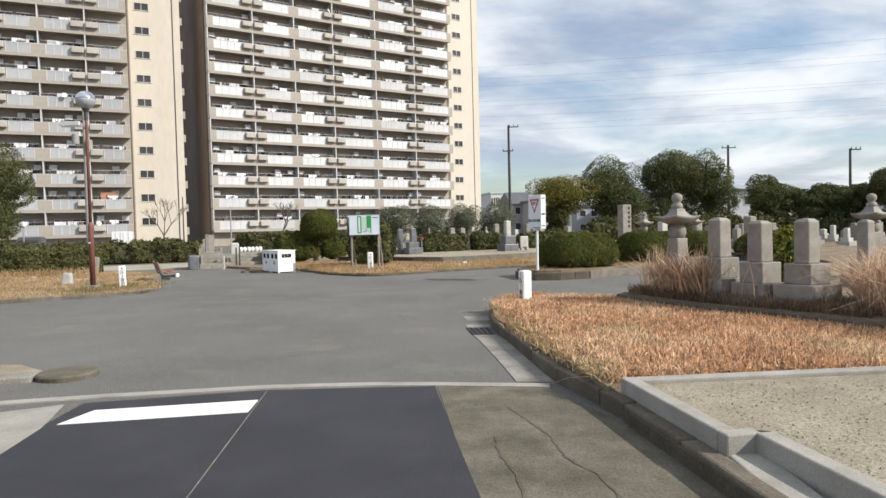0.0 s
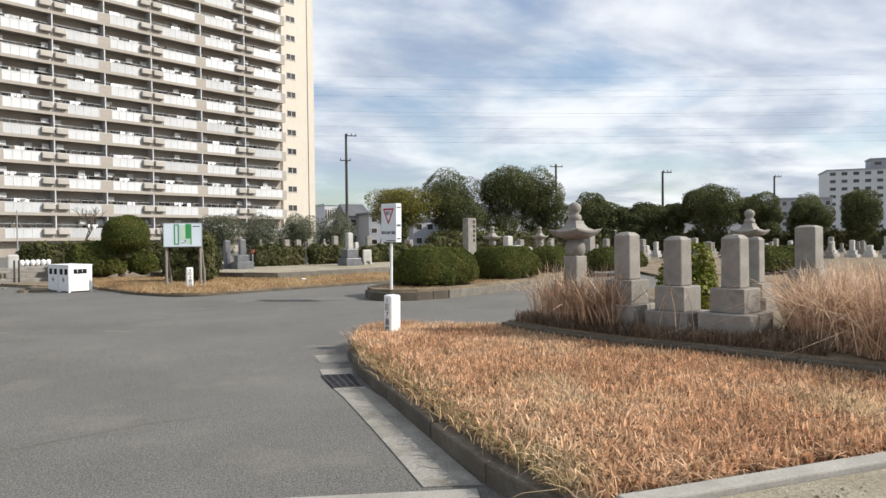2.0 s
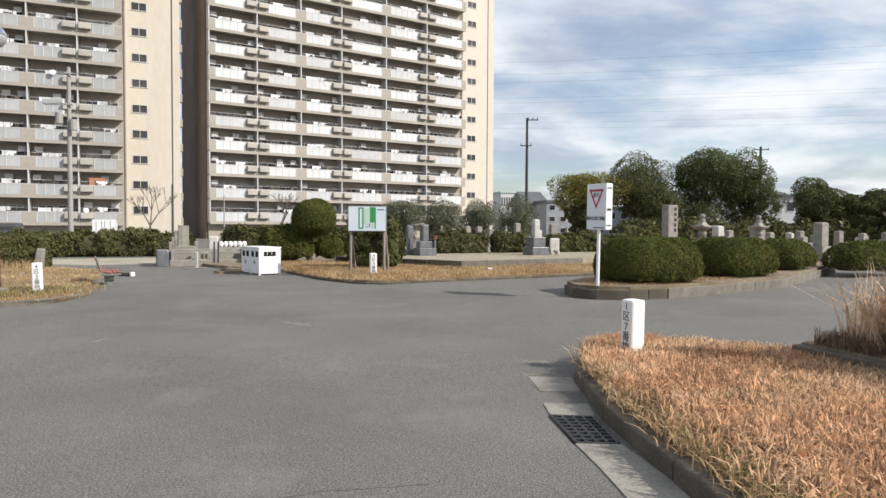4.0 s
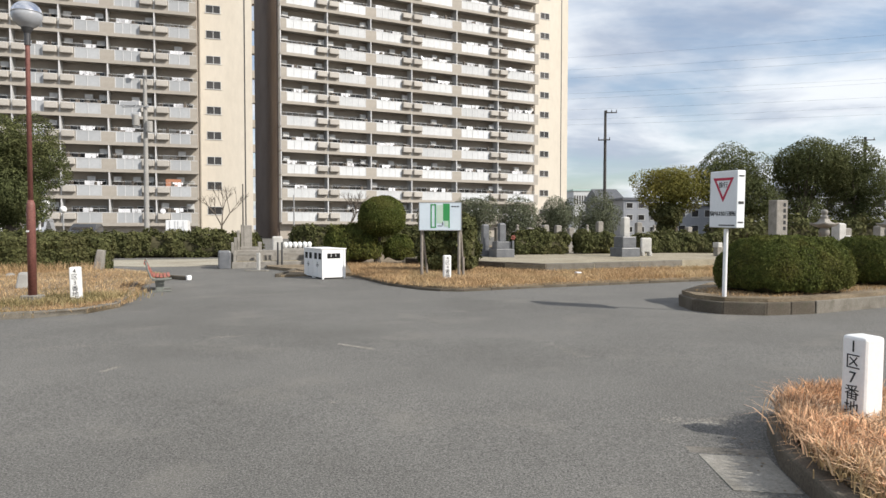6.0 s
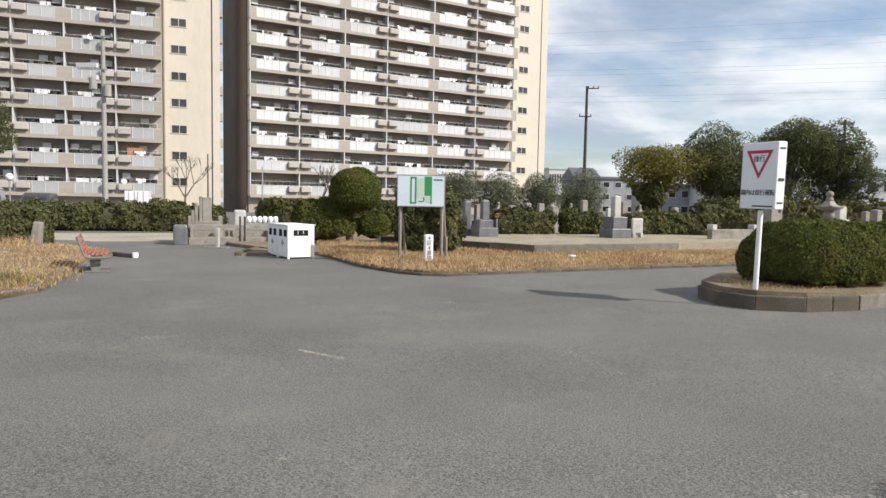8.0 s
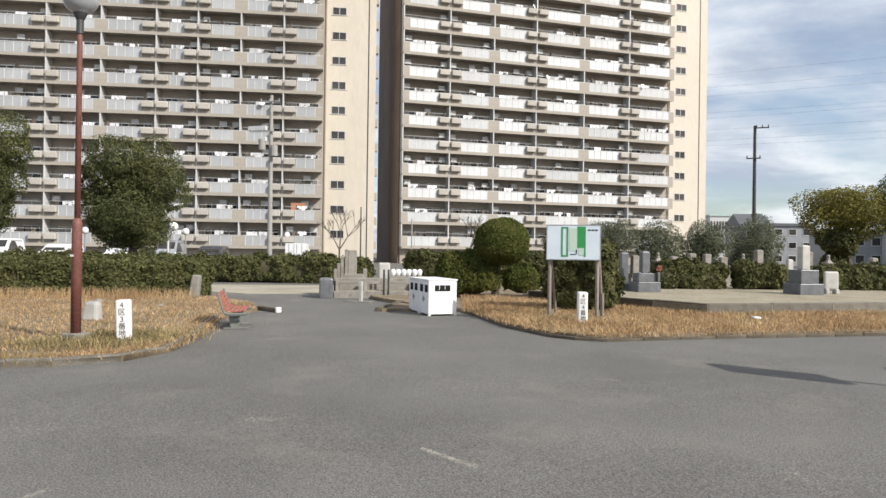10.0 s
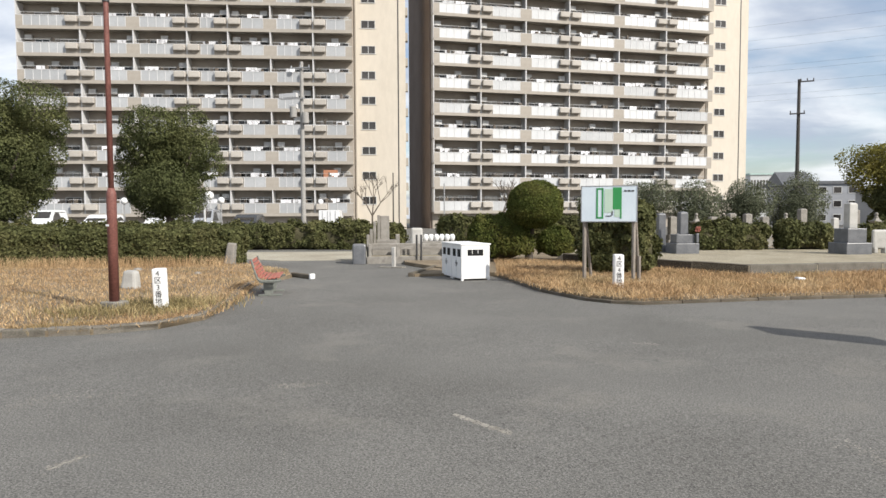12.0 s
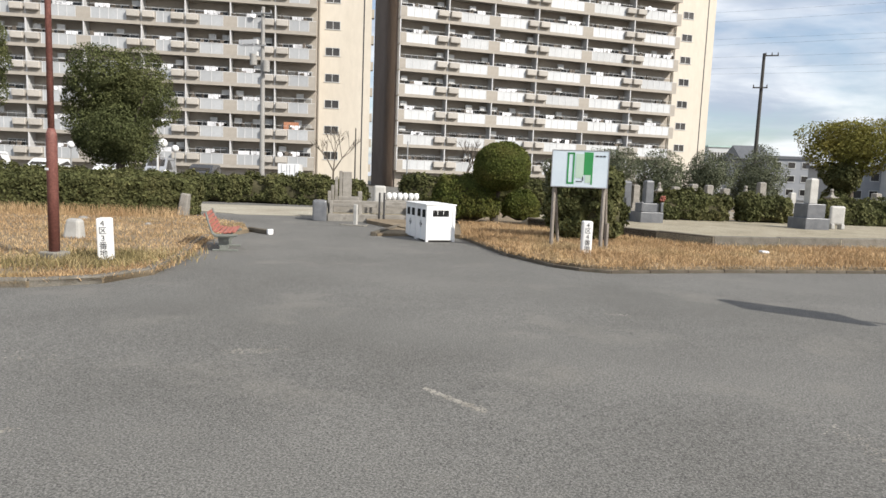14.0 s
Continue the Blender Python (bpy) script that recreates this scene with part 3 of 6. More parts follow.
def band(name, pts, w, z, mat, label):
    """A narrow flat strip along a line."""
    L, R = [], []
    for i, (x, y) in enumerate(pts):
        a, b = pts[max(i - 1, 0)], pts[min(i + 1, len(pts) - 1)]
        d = math.hypot(b[0] - a[0], b[1] - a[1])
        nx, ny = -(b[1] - a[1]) / d * w / 2, (b[0] - a[0]) / d * w / 2
        L.append((x + nx, y + ny))
        R.append((x - nx, y - ny))
    return slab(name, L + R[::-1], -0.05, z, mat, label)


band("concrete_edging", [(-4.6, 5.1), (-2.69, 5.66), (-1.9, 5.86), (-0.52, 6.12), (0.4, 6.17), (1.0, 6.14), (2.02, 6.03)], 0.13, 0.012, "concrete", "narrow pale concrete edging across the road")
slab("gutter", [(1.34, 8.92), (1.42, 8.5), (1.58, 7.4), (1.74, 6.2), (2.08, 6.15), (1.95, 7.07), (1.79, 8.29), (1.64, 8.92)], -0.05, 0.008, "gutter", "pale concrete gutter slab beside the kerb")
slab("gutter_corner", [(1.1, 11.5), (1.14, 10.88), (1.58, 10.88), (1.66, 11.3), (1.6, 11.62), (1.3, 11.7)], -0.05, 0.006, "rough_dust", "dusty worn asphalt at the kerb corner", "road")
slab("gutter_end", [(1.18, 10.85), (1.24, 10.3), (1.58, 10.3), (1.58, 10.85)], -0.05, 0.008, "gutter", "short pale concrete gutter slab", "gutter")
slab("gutter_lip", [(1.23, 9.9), (1.25, 9.58), (1.58, 9.56), (1.58, 9.9)], -0.05, 0.008, "gutter", "short pale concrete gutter slab", "gutter")
slab("left_paving", [(-3.2, 4.95), (-2.12, 5.58), (-1.86, 4.9), (-1.72, 4.2), (-0.75, -5.5), (-9, -5.5), (-9, 3.0)], -0.05, 0.007, "concrete", "pale dusty concrete paving with crumbling edge", "pavement")

grate = tagged(thing("drain_grate", Matrix(), "rusty steel drain grate set in the gutter", "drain grate"))
for i in range(9):
    f = i / 8
    part("bar", tube(bmesh.new(), (1.25 + 0.1 * f, 9.55 - 0.62 * f, 0.006), (1.56 + 0.05 * f, 9.53 - 0.6 * f, 0.006), 0.011, n=6), "dark_metal", grate)
bm = bmesh.new()
for g in (0.0, 0.25, 0.5, 0.75, 1.0):
    tube(bm, (1.25 + 0.31 * g, 9.55 - 0.02 * g, 0.008), (1.35 + 0.27 * g, 8.93, 0.008), 0.012, n=6)
part("frame", bm, "dark_metal", grate)
slab("drain_pit", [(1.24, 9.57), (1.33, 8.92), (1.62, 8.92), (1.58, 9.55)], -0.05, 0.002, "hole", "dark drain opening", "drain")

# cracks in the old paving and the road
bm = bmesh.new()
for pts in ([(1.62, 5.35), (1.75, 4.95), (1.87, 4.6), (1.9, 4.2), (2.05, 3.9), (2.12, 3.4)], [(1.5, 4.6), (1.52, 4.2), (1.6, 3.9), (1.62, 3.4)]):
    for (x0, y0), (x1, y1) in zip(pts, pts[1:]):
        for k in range(5):
            f, g = k / 5, (k + 1) / 5
            jx = [RNG.uniform(-0.012, 0.012) for _ in range(2)]
            a, b = (x0 + (x1 - x0) * f + jx[0], y0 + (y1 - y0) * f), (x0 + (x1 - x0) * g + jx[1], y0 + (y1 - y0) * g)
            w0 = RNG.uniform(0.003, 0.012)
            bm.faces.new([bm.verts.new((p[0] + s * w0, p[1], 0.008)) for p, s in ((a, -1), (b, -1), (b, 1), (a, 1))])
tagged(part("paving_crack", bm, "kerb"), "dark cracks in the old paving strip", "crack", kind="structure")

bm = bmesh.new()
for (x0, y0), (x1, y1) in zip(((-2.3, 6.95), (-1.33, 7.55), (-0.86, 7.88), (-0.16, 8.29)), ((-1.33, 7.55), (-0.86, 7.88), (-0.16, 8.29), (0.43, 8.44))):
    for k in range(8):
        a, b = [(x0 + (x1 - x0) * f + RNG.uniform(-0.008, 0.008), y0 + (y1 - y0) * f + RNG.uniform(-0.008, 0.008)) for f in (k / 8, (k + 1) / 8)]
        w0 = RNG.uniform(0.002, 0.006)
        bm.faces.new([bm.verts.new((p[0], p[1] + q * w0, 0.002)) for p, q in ((a, -1), (b, -1), (b, 1), (a, 1))])
tagged(part("road_crack", bm, "kerb"), "thin dark crack wandering across the old asphalt", "crack", kind="structure")

# ---- the grass strip and grave plot on the near corner ----
STRIP = [(2.38, 5.3), (2.21, 6.15), (2.08, 7.07), (1.91, 8.29), (1.76, 9.46), (1.74, 10.6), (1.86, 11.3), (2.3, 11.7), (3.0, 11.75), (3.8, 11.3), (4.15, 10.5), (4.67, 9.45), (5.27, 8.68), (6.05, 7.3), (6.95, 5.95), (2.6, 5.45)]
slab("grass_bed", STRIP, -0.05, 0.18, "soil", "low bed of earth under dry grass", "soil")
slab("kerb_soil", [(2.48, 4.9), (2.5, 5.42), (2.6, 5.4), (2.78, 4.0), (2.9, 3.0), (2.8, 3.0), (2.64, 4.0)], -0.05, 0.1, "dark_soil", "dark earth packed between kerb and low wall", "soil")
run_of_stones("kerb_corner", [(2.74, 3.0), (2.57, 4.1), (2.43, 4.95), (2.33, 5.35), (2.1, 6.15), (1.95, 7.07), (1.78, 8.29), (1.62, 9.46), (1.59, 10.7), (1.72, 11.35), (2.2, 11.82), (3.0, 11.9), (3.75, 11.6)], 0.12, 0.135, 1.2, "kerb", "dark mossy stone kerb beside the gutter", side=-1)


def thin_near_kerb(x, y, r):
    if (x - 2.27) ** 2 + (y - 11.36) ** 2 < 0.04:
        return r.uniform() < 0.15
    return r.uniform() < min(1.0, 0.35 + (x - (2.38 - (y - 5.3) * 0.115)) * 1.6) or y > 9.5


sp = scatter(STRIP, 78000, 0.18, 3, thin_near_kerb)
tagged(part("dry_grass", blades("dry_grass", sp, 0.125, 0.1, 0.0135, "grass_rust", 0.95, 4, 0.9), None), "dense rusty orange dry grass on the corner bed", "dry grass", kind="stuff")
sp = scatter([(2.3, 5.5), (1.75, 9.5), (1.95, 9.5), (2.7, 7.0), (3.2, 5.6)], 9000, 0.18, 5)
tagged(part("dry_grass_edge", blades("dry_grass_edge", sp, 0.075, 0.1, 0.011, "grass_weedy", 0.8, 6), None), "short faded straw grass along the kerb", "dry grass", kind="stuff")

PLOT = [(3.9, 11.5), (4.25, 10.55), (4.77, 9.5), (5.37, 8.73), (6.15, 7.35), (7.05, 6.0), (40, 5.0), (40, 22), (12, 19.5), (8.0, 15.5)]
slab("grave_plot", PLOT, -0.05, 0.33, "soil", "bare earth of the grave plot", "soil")
run_of_stones("plot_kerb", [(3.78, 11.5), (4.15, 10.5), (4.67, 9.45), (5.27, 8.68), (6.05, 7.3), (7.0, 5.85)], 0.13, 0.31, 0.9, "kerb", "weathered granite kerb round the graves", side=1)

# ---- the raised gravel bed with its little steps ----
U = Vector((math.cos(radians(8)), math.sin(radians(8)), 0))
bed = tagged(thing("raised_bed", Matrix(), "low concrete wall round a raised gravel bed", "retaining wall"), kind="structure")


def wall_run(x0, y0, x1, y1, w, h, parent, mat="concrete", z0=-0.02):
    d = math.hypot(x1 - x0, y1 - y0)
    return part("wall", boxes(((0, 0, z0), (d, w, h)), bevel=0.012), mat, parent, at=pose(x0, y0, 0, 0, 0, math.degrees(math.atan2(y1 - y0, x1 - x0))))


wall_run(2.78, 4.02, 2.53, 5.42, -0.12, 0.25, bed)
wall_run(2.53, 5.42, 9.5, 6.35, -0.12, 0.249, bed)
wall_run(3.0, 4.07, 2.785, 4.025, 0.1, 0.247, bed)
wall_run(3.19, 2.85, 2.985, 3.98, -0.12, 0.246, bed)
wall_run(3.19, 2.85, 2.99, 2.78, -0.12, 0.243, bed)
wall_run(3.65, -1.0, 2.99, 2.68, -0.14, 0.24, bed)
part("step", boxes(((2.82, 3.3, -0.02), (3.04, 3.98, 0.13)), ((2.86, 2.85, -0.02), (3.1, 3.3, 0.07)), bevel=0.012), "concrete", bed)
part("step_sill", boxes(((0, 0, -0.02), (1.22, 0.08, 0.12)), bevel=0.012), "concrete", bed, at=pose(2.99, 2.8, 0, 0, 0, 99))
slab("gravel_bed", [(2.66, 5.3), (9.5, 6.2), (11, -1), (3.8, -1), (3.12, 2.7), (3.32, 2.85), (3.12, 4.1), (2.9, 4.15)], 0.0, 0.215, "gravel", "tan gravel of decomposed granite inside the low wall", "gravel")

# stones scattered on the gravel
tv, tf = [], []
r = np.random.default_rng(11)
sp = scatter([(2.75, 5.2), (5.2, 5.5), (5.2, 3.0), (3.4, 3.0)], 1500, 0.215, 12)
for i, p in enumerate(sp):
    s = r.uniform(0.004, 0.012)
    b = len(tv)
    q = r.normal(0, 0.3, (6, 3)) * s
    tv += [tuple(p + np.array(v) * s + q[k]) for k, v in enumerate(((1, 0, 0), (-1, 0, 0), (0, 1, 0), (0, -1, 0), (0, 0, 0.7), (0, 0, -0.5)))]
    tf += [(b, b + 2, b + 4), (b + 2, b + 1, b + 4), (b + 1, b + 3, b + 4), (b + 3, b, b + 4)]
tagged(part("gravel_stones", raw_mesh("gravel_stones", tv, tf, "gravel"), None), "small loose gravel stones", "gravel", kind="stuff")

# ---- the kerb end on the left of the road ----
run_of_stones("kerb_left", [(-6.05, 5.72), (-4.15, 6.35), (-3.2, 6.62)], 0.3, 0.06, 0.8, "kerb_pale", "weathered concrete kerb that ends in a round slab", side=1)
bm = bmesh.new()
lathe(bm, [(0.29, -0.05), (0.3, 0.045), (0.28, 0.065), (0.0001, 0.07)], 28)
tagged(part("round_slab", bm, "rough_concrete", at=pose(-2.95, 6.88, 0), smooth=False), "round worn concrete slab at the kerb's end", "concrete slab", kind="structure")
slab("verge_left", [(-3.25, 6.95), (-4.25, 6.65), (-6.5, 5.95), (-6.5, 7.5), (-3.8, 7.35)], -0.05, 0.05, "gravel", "small sandy verge behind the kerb", "verge")

# ---- the lawn with the lamp ----
LAWN = [(-40, -1.2), (-14, 11.75), (-8.15, 15.05), (-7.35, 15.6), (-6.9, 16.2), (-6.88, 17.0), (-7.55, 18.4), (-8.4, 19.7), (-9.0, 20.8), (-9.3, 22.5), (-10.2, 23.6), (-12.4, 24.9), (-40, 11.8)]
slab("lawn_bed", LAWN, -0.05, 0.03, "soil", "flat bed of earth under straw-coloured grass", "soil")
run_of_stones("lawn_kerb", LAWN[1:9], 0.12, 0.062, 0.62, "kerb_mid", "chipped low concrete kerb along the lawn", side=1)
sp = scatter(LAWN, 60000, 0.03, 21, lambda x, y, r: x > -22)
tagged(part("lawn_grass", blades("lawn_grass", sp, 0.065, 0.1, 0.012, "grass_straw", 1.0, 22), None), "matted straw-coloured winter grass on the lawn", "dry grass", kind="stuff")
sp = scatter([(-24, 19.2), (-12.6, 24.5), (-12.4, 23.7), (-24, 18.2)], 5000, 0.03, 23)
tagged(part("lawn_tall_grass", blades("lawn_tall_grass", sp, 0.3, 0.1, 0.008, "grass_straw", 0.3, 24), None), "thin tall straw stems at the foot of the hedge", "dry grass", kind="stuff")

# ---- the planted island with the map board ----
ISLE = [(-4.85, 23.9), (-3.3, 21.5), (-2.33, 20.55), (-1.9, 20.38), (-1.44, 20.36), (0.22, 21.5), (2.67, 23.0), (12, 28.75), (40, 46), (40, 58), (4, 58), (-6, 47), (-12.5, 34.5), (-8.3, 26.4), (-6.6, 24.9)]
slab("isle_bed", ISLE, -0.05, 0.09, "soil", "broad planted island of dry earth and straw grass", "soil")
run_of_stones("isle_kerb", [(-6.75, 23.25), (-7.1, 25.6)], 0.13, 0.09, 0.6, "kerb", "dark low kerb beside the bins", side=-1)
run_of_stones("isle_kerb_front", [(-5.2, 24.4), (-4.85, 23.9), (-3.3, 21.45), (-2.33, 20.48), (-1.9, 20.3), (-1.44, 20.29), (0.22, 21.44), (2.67, 22.95), (12, 28.7)], 0.12, 0.05, 0.62, "kerb", "low worn kerb round the planted island", side=1)
sp = scatter([(-4.9, 24.0), (-3.3, 21.6), (-2.3, 20.65), (-1.44, 20.45), (0.22, 21.6), (2.67, 23.1), (10, 27.6), (10, 29.5), (3.7, 27.0), (0.23, 24.8), (-2.0, 26.2), (-6.2, 28.0)], 42000, 0.09, 31)
tagged(part("isle_grass", blades("isle_grass", sp, 0.13, 0.1, 0.012, "grass_straw", 0.7, 32), None), "straw and rust coloured dry grass on the island", "dry grass", kind="stuff")
sp = scatter([(-4.6, 24.3), (-3.2, 21.8), (-1.6, 20.7), (0.1, 22.3), (-1.8, 25.6)], 7000, 0.09, 33)
tagged(part("isle_rust_grass", blades("isle_rust_grass", sp, 0.15, 0.1, 0.01, "grass_straw", 0.6, 34), None), "straw tufts of dry grass round the board", "dry grass", kind="stuff")
slab("bin_verge", [(-6.6, 23.3), (-5.4, 24.2), (-5.4, 26), (-6.95, 25.5)], -0.05, 0.06, "soil", "small bare verge behind the bins", "soil")

# gravel platform of the graves
PLAT = [(0.23, 24.9), (4.3, 27.45), (4.1, 27.9), (6.2, 29.3), (9, 31), (8.6, 33.6), (4.4, 34.2), (-1.4, 32.4), (-4.6, 30.4), (-4.2, 27.6)]
slab("grave_platform", PLAT, 0.0, 0.3, "gravel", "raised gravel platform of family graves", "platform")
# one concrete edge in two tones: shade and sun are put into the colour
run_of_stones("platform_edge", [(-4.2, 27.6), (0.23, 24.9)], 0.14, 0.33, 1.2, "kerb", "concrete edge of the grave platform, coloured darker as its shaded side", side=1, z=0.0)
run_of_stones("platform_edge_sunny", [(0.25, 24.9), (4.3, 27.45)], 0.14, 0.33, 1.4, "kerb_mid", "concrete edge of the grave platform, coloured lighter as its sunlit side", side=1, z=0.0)

# ---- the island with the warning sign ----
SIGN_ISLE = [(2.6, 18.9), (2.68, 18.15), (3.05, 17.75), (3.7, 17.7), (4.55, 18.05), (6.1, 19.15), (8.0, 20.7), (10.5, 24.0), (14, 28.7), (11, 28.3), (7, 24.2), (3.5, 20.7)]
slab("sign_isle_bed", [(x * 0.97 + 0.15, y * 0.985 + 0.33) for x, y in SIGN_ISLE], -0.2, 0.16, "soil", "mounded dry earth of the sign island", "soil")
run_of_stones("sign_isle_kerb", SIGN_ISLE[:5], 0.15, 0.1, 0.6, "kerb", "dark rounded kerb of the sign island", side=1)
run_of_stones("sign_isle_kerb_long", SIGN_ISLE[4:9], 0.15, 0.1, 1.6, "kerb_mid", "grey concrete kerb along the clipped bushes", side=1)
sp = scatter([(2.85, 18.9), (3.15, 18.05), (3.9, 18.0), (6.1, 19.5), (9, 22.6), (5, 21.2)], 6000, 0.16, 41)
tagged(part("sign_isle_grass", blades("sign_isle_grass", sp, 0.05, 0.1, 0.012, "grass_straw", 0.9, 42), None), "sparse matted dry grass round the sign post", "dry grass", kind="stuff")

# ---- scuffs, pebbles and tufts that break the clean edges ----
def flecks(name, spots, lo, hi, mat, label, seed):
    """Thin irregular chips lying on the road."""
    r = np.random.default_rng(seed)
    V, F = [], []
    for x, y, z in spots:
        n, s, a0, st = 6, r.uniform(lo, hi), r.uniform(0, 6.3), r.uniform(0.4, 1.0)
        b = len(V)
        for k in range(n):
            a = 2 * math.pi * k / n
            p = s * r.uniform(0.6, 1.1)
            px, py = p * math.cos(a), p * math.sin(a) * st
            V.append((x + px * math.cos(a0) - py * math.sin(a0), y + px * math.sin(a0) + py * math.cos(a0), z))
        V.append((x, y, z + s * 0.18))
        F += [(b + k, b + (k + 1) % n, b + n) for k in range(n)]
    tagged(part(name, raw_mesh(name, V, F, mat), None), label, name.replace("_", " "), kind="stuff")


def along(line, n, spread, z, seed):
    r = np.random.default_rng(seed)
    out = []
    for _ in range(n):
        k = r.integers(0, len(line) - 1)
        f = r.uniform()
        (x0, y0), (x1, y1) = line[k], line[k + 1]
        out.append((x0 + (x1 - x0) * f + r.normal(0, spread), y0 + (y1 - y0) * f + r.normal(0, spread), z))
    return np.array(out)


flecks("road_pebbles", scatter([(-14, 7), (1.1, 7), (1.2, 12), (2.3, 17.5), (-6.5, 15.5), (-14, 11)], 900, 0.0005, 201), 0.003, 0.009, "kerb_pale", "pale pebbles and chips scattered on the asphalt", 202)
flecks("road_scuffs", np.concatenate([along([(-2.13, 14.12), (-1.86, 13.98), (-1.66, 13.88)], 420, 0.016, 0.0005, 203), along([(-3.75, 14.3), (-3.45, 14.5)], 150, 0.05, 0.0005, 204),
       along([(-5.2, 13.1), (-5.1, 13.5), (-4.6, 13.7)], 200, 0.08, 0.0005, 205), along([(-3.85, 12.36), (-3.82, 12.62)], 130, 0.02, 0.0005, 206), along([(-1.25, 17.2), (-1.0, 17.2)], 70, 0.04, 0.0005, 207),
       along([(0.25, 14.5), (0.45, 14.1), (0.65, 13.75)], 200, 0.06, 0.0005, 208), along([(1.0, 11.62), (1.3, 11.58), (1.55, 11.75)], 420, 0.05, 0.0005, 210), along([(-1.44, 11.72), (-1.4, 11.7)], 22, 0.02, 0.0005, 214)]), 0.004, 0.012, "kerb_pale", "pale scrape marks across the asphalt", 209)
flecks("gutter_rubble", np.concatenate([scatter([(1.4, 11.2), (1.45, 9.8), (1.6, 9.8), (1.62, 11.2)], 30, 0.01, 211), along([(1.62, 9.6), (1.9, 7.6), (2.15, 6.2), (2.5, 5.0), (2.8, 3.9)], 420, 0.03, 0.006, 212)] ), 0.004, 0.016, "soil", "crumbs of soil and rubble in the gutter", 213)
sp = np.concatenate([along([(-8.9, 16.4), (-7.9, 16.7), (-7.5, 17.3)], 1500, 0.3, 0.03, 25), along([(-8.6, 17.1), (-7.6, 18.0)], 1300, 0.3, 0.03, 26)])
tagged(part("lawn_weeds", blades("lawn_weeds", sp, 0.13, 0.1, 0.012, "grass_weedy", 0.7, 27), None), "olive green weeds round the marker post", "weeds", kind="stuff")
sp = np.concatenate([along(LAWN[1:9], 3600, 0.1, 0.045, 221), along([(-4.85, 23.95), (-3.3, 21.55), (-2.33, 20.6), (-1.44, 20.4), (0.22, 21.55), (2.67, 23.05), (8, 26.3)], 2600, 0.06, 0.07, 222)])
tagged(part("kerb_tufts", blades("kerb_tufts", sp, 0.09, 0.1, 0.011, "grass_straw", 0.95, 223), None), "dry tufts hanging over the low kerbs", "dry grass", kind="stuff")
sp = along([(2.3, 5.9), (2.05, 7.1), (1.88, 8.3), (1.73, 9.5), (1.72, 10.5)], 1100, 0.05, 0.17, 224)
tagged(part("corner_tufts", blades("corner_tufts", sp, 0.1, 0.1, 0.01, "grass_straw", 0.95, 225), None), "dry tufts hanging over the corner kerb", "dry grass", kind="stuff")
sp = along([(1.76, 10.2), (1.78, 10.8), (1.92, 11.4), (2.15, 11.66), (2.6, 11.74)], 2600, 0.06, 0.17, 226)
tagged(part("corner_grass", blades("corner_grass", sp, 0.16, 0.1, 0.0095, "grass_rust", 0.85, 227), None), "rusty dry grass spilling over the rounded kerb corner", "dry grass", kind="stuff")

# ---- the lane and cemetery ground beyond ----
slab("sandy_lane", [(-40, 19.5), (-18.6, 29.2), (-11.0, 32.7), (-10.3, 27.9), (-12.6, 26.6), (-20.5, 28.0), (-40, 16.5)], -0.05, 0.012, "dirt", "pale sandy lane in front of the hedge", "lane")
slab("cemetery_ground", [(12, 19.6), (60, 21), (70, 60), (41, 59), (41, 46), (14.5, 29.5), (13, 24)], -0.05, 0.08, "soil", "dry ground of the wide cemetery", "soil")

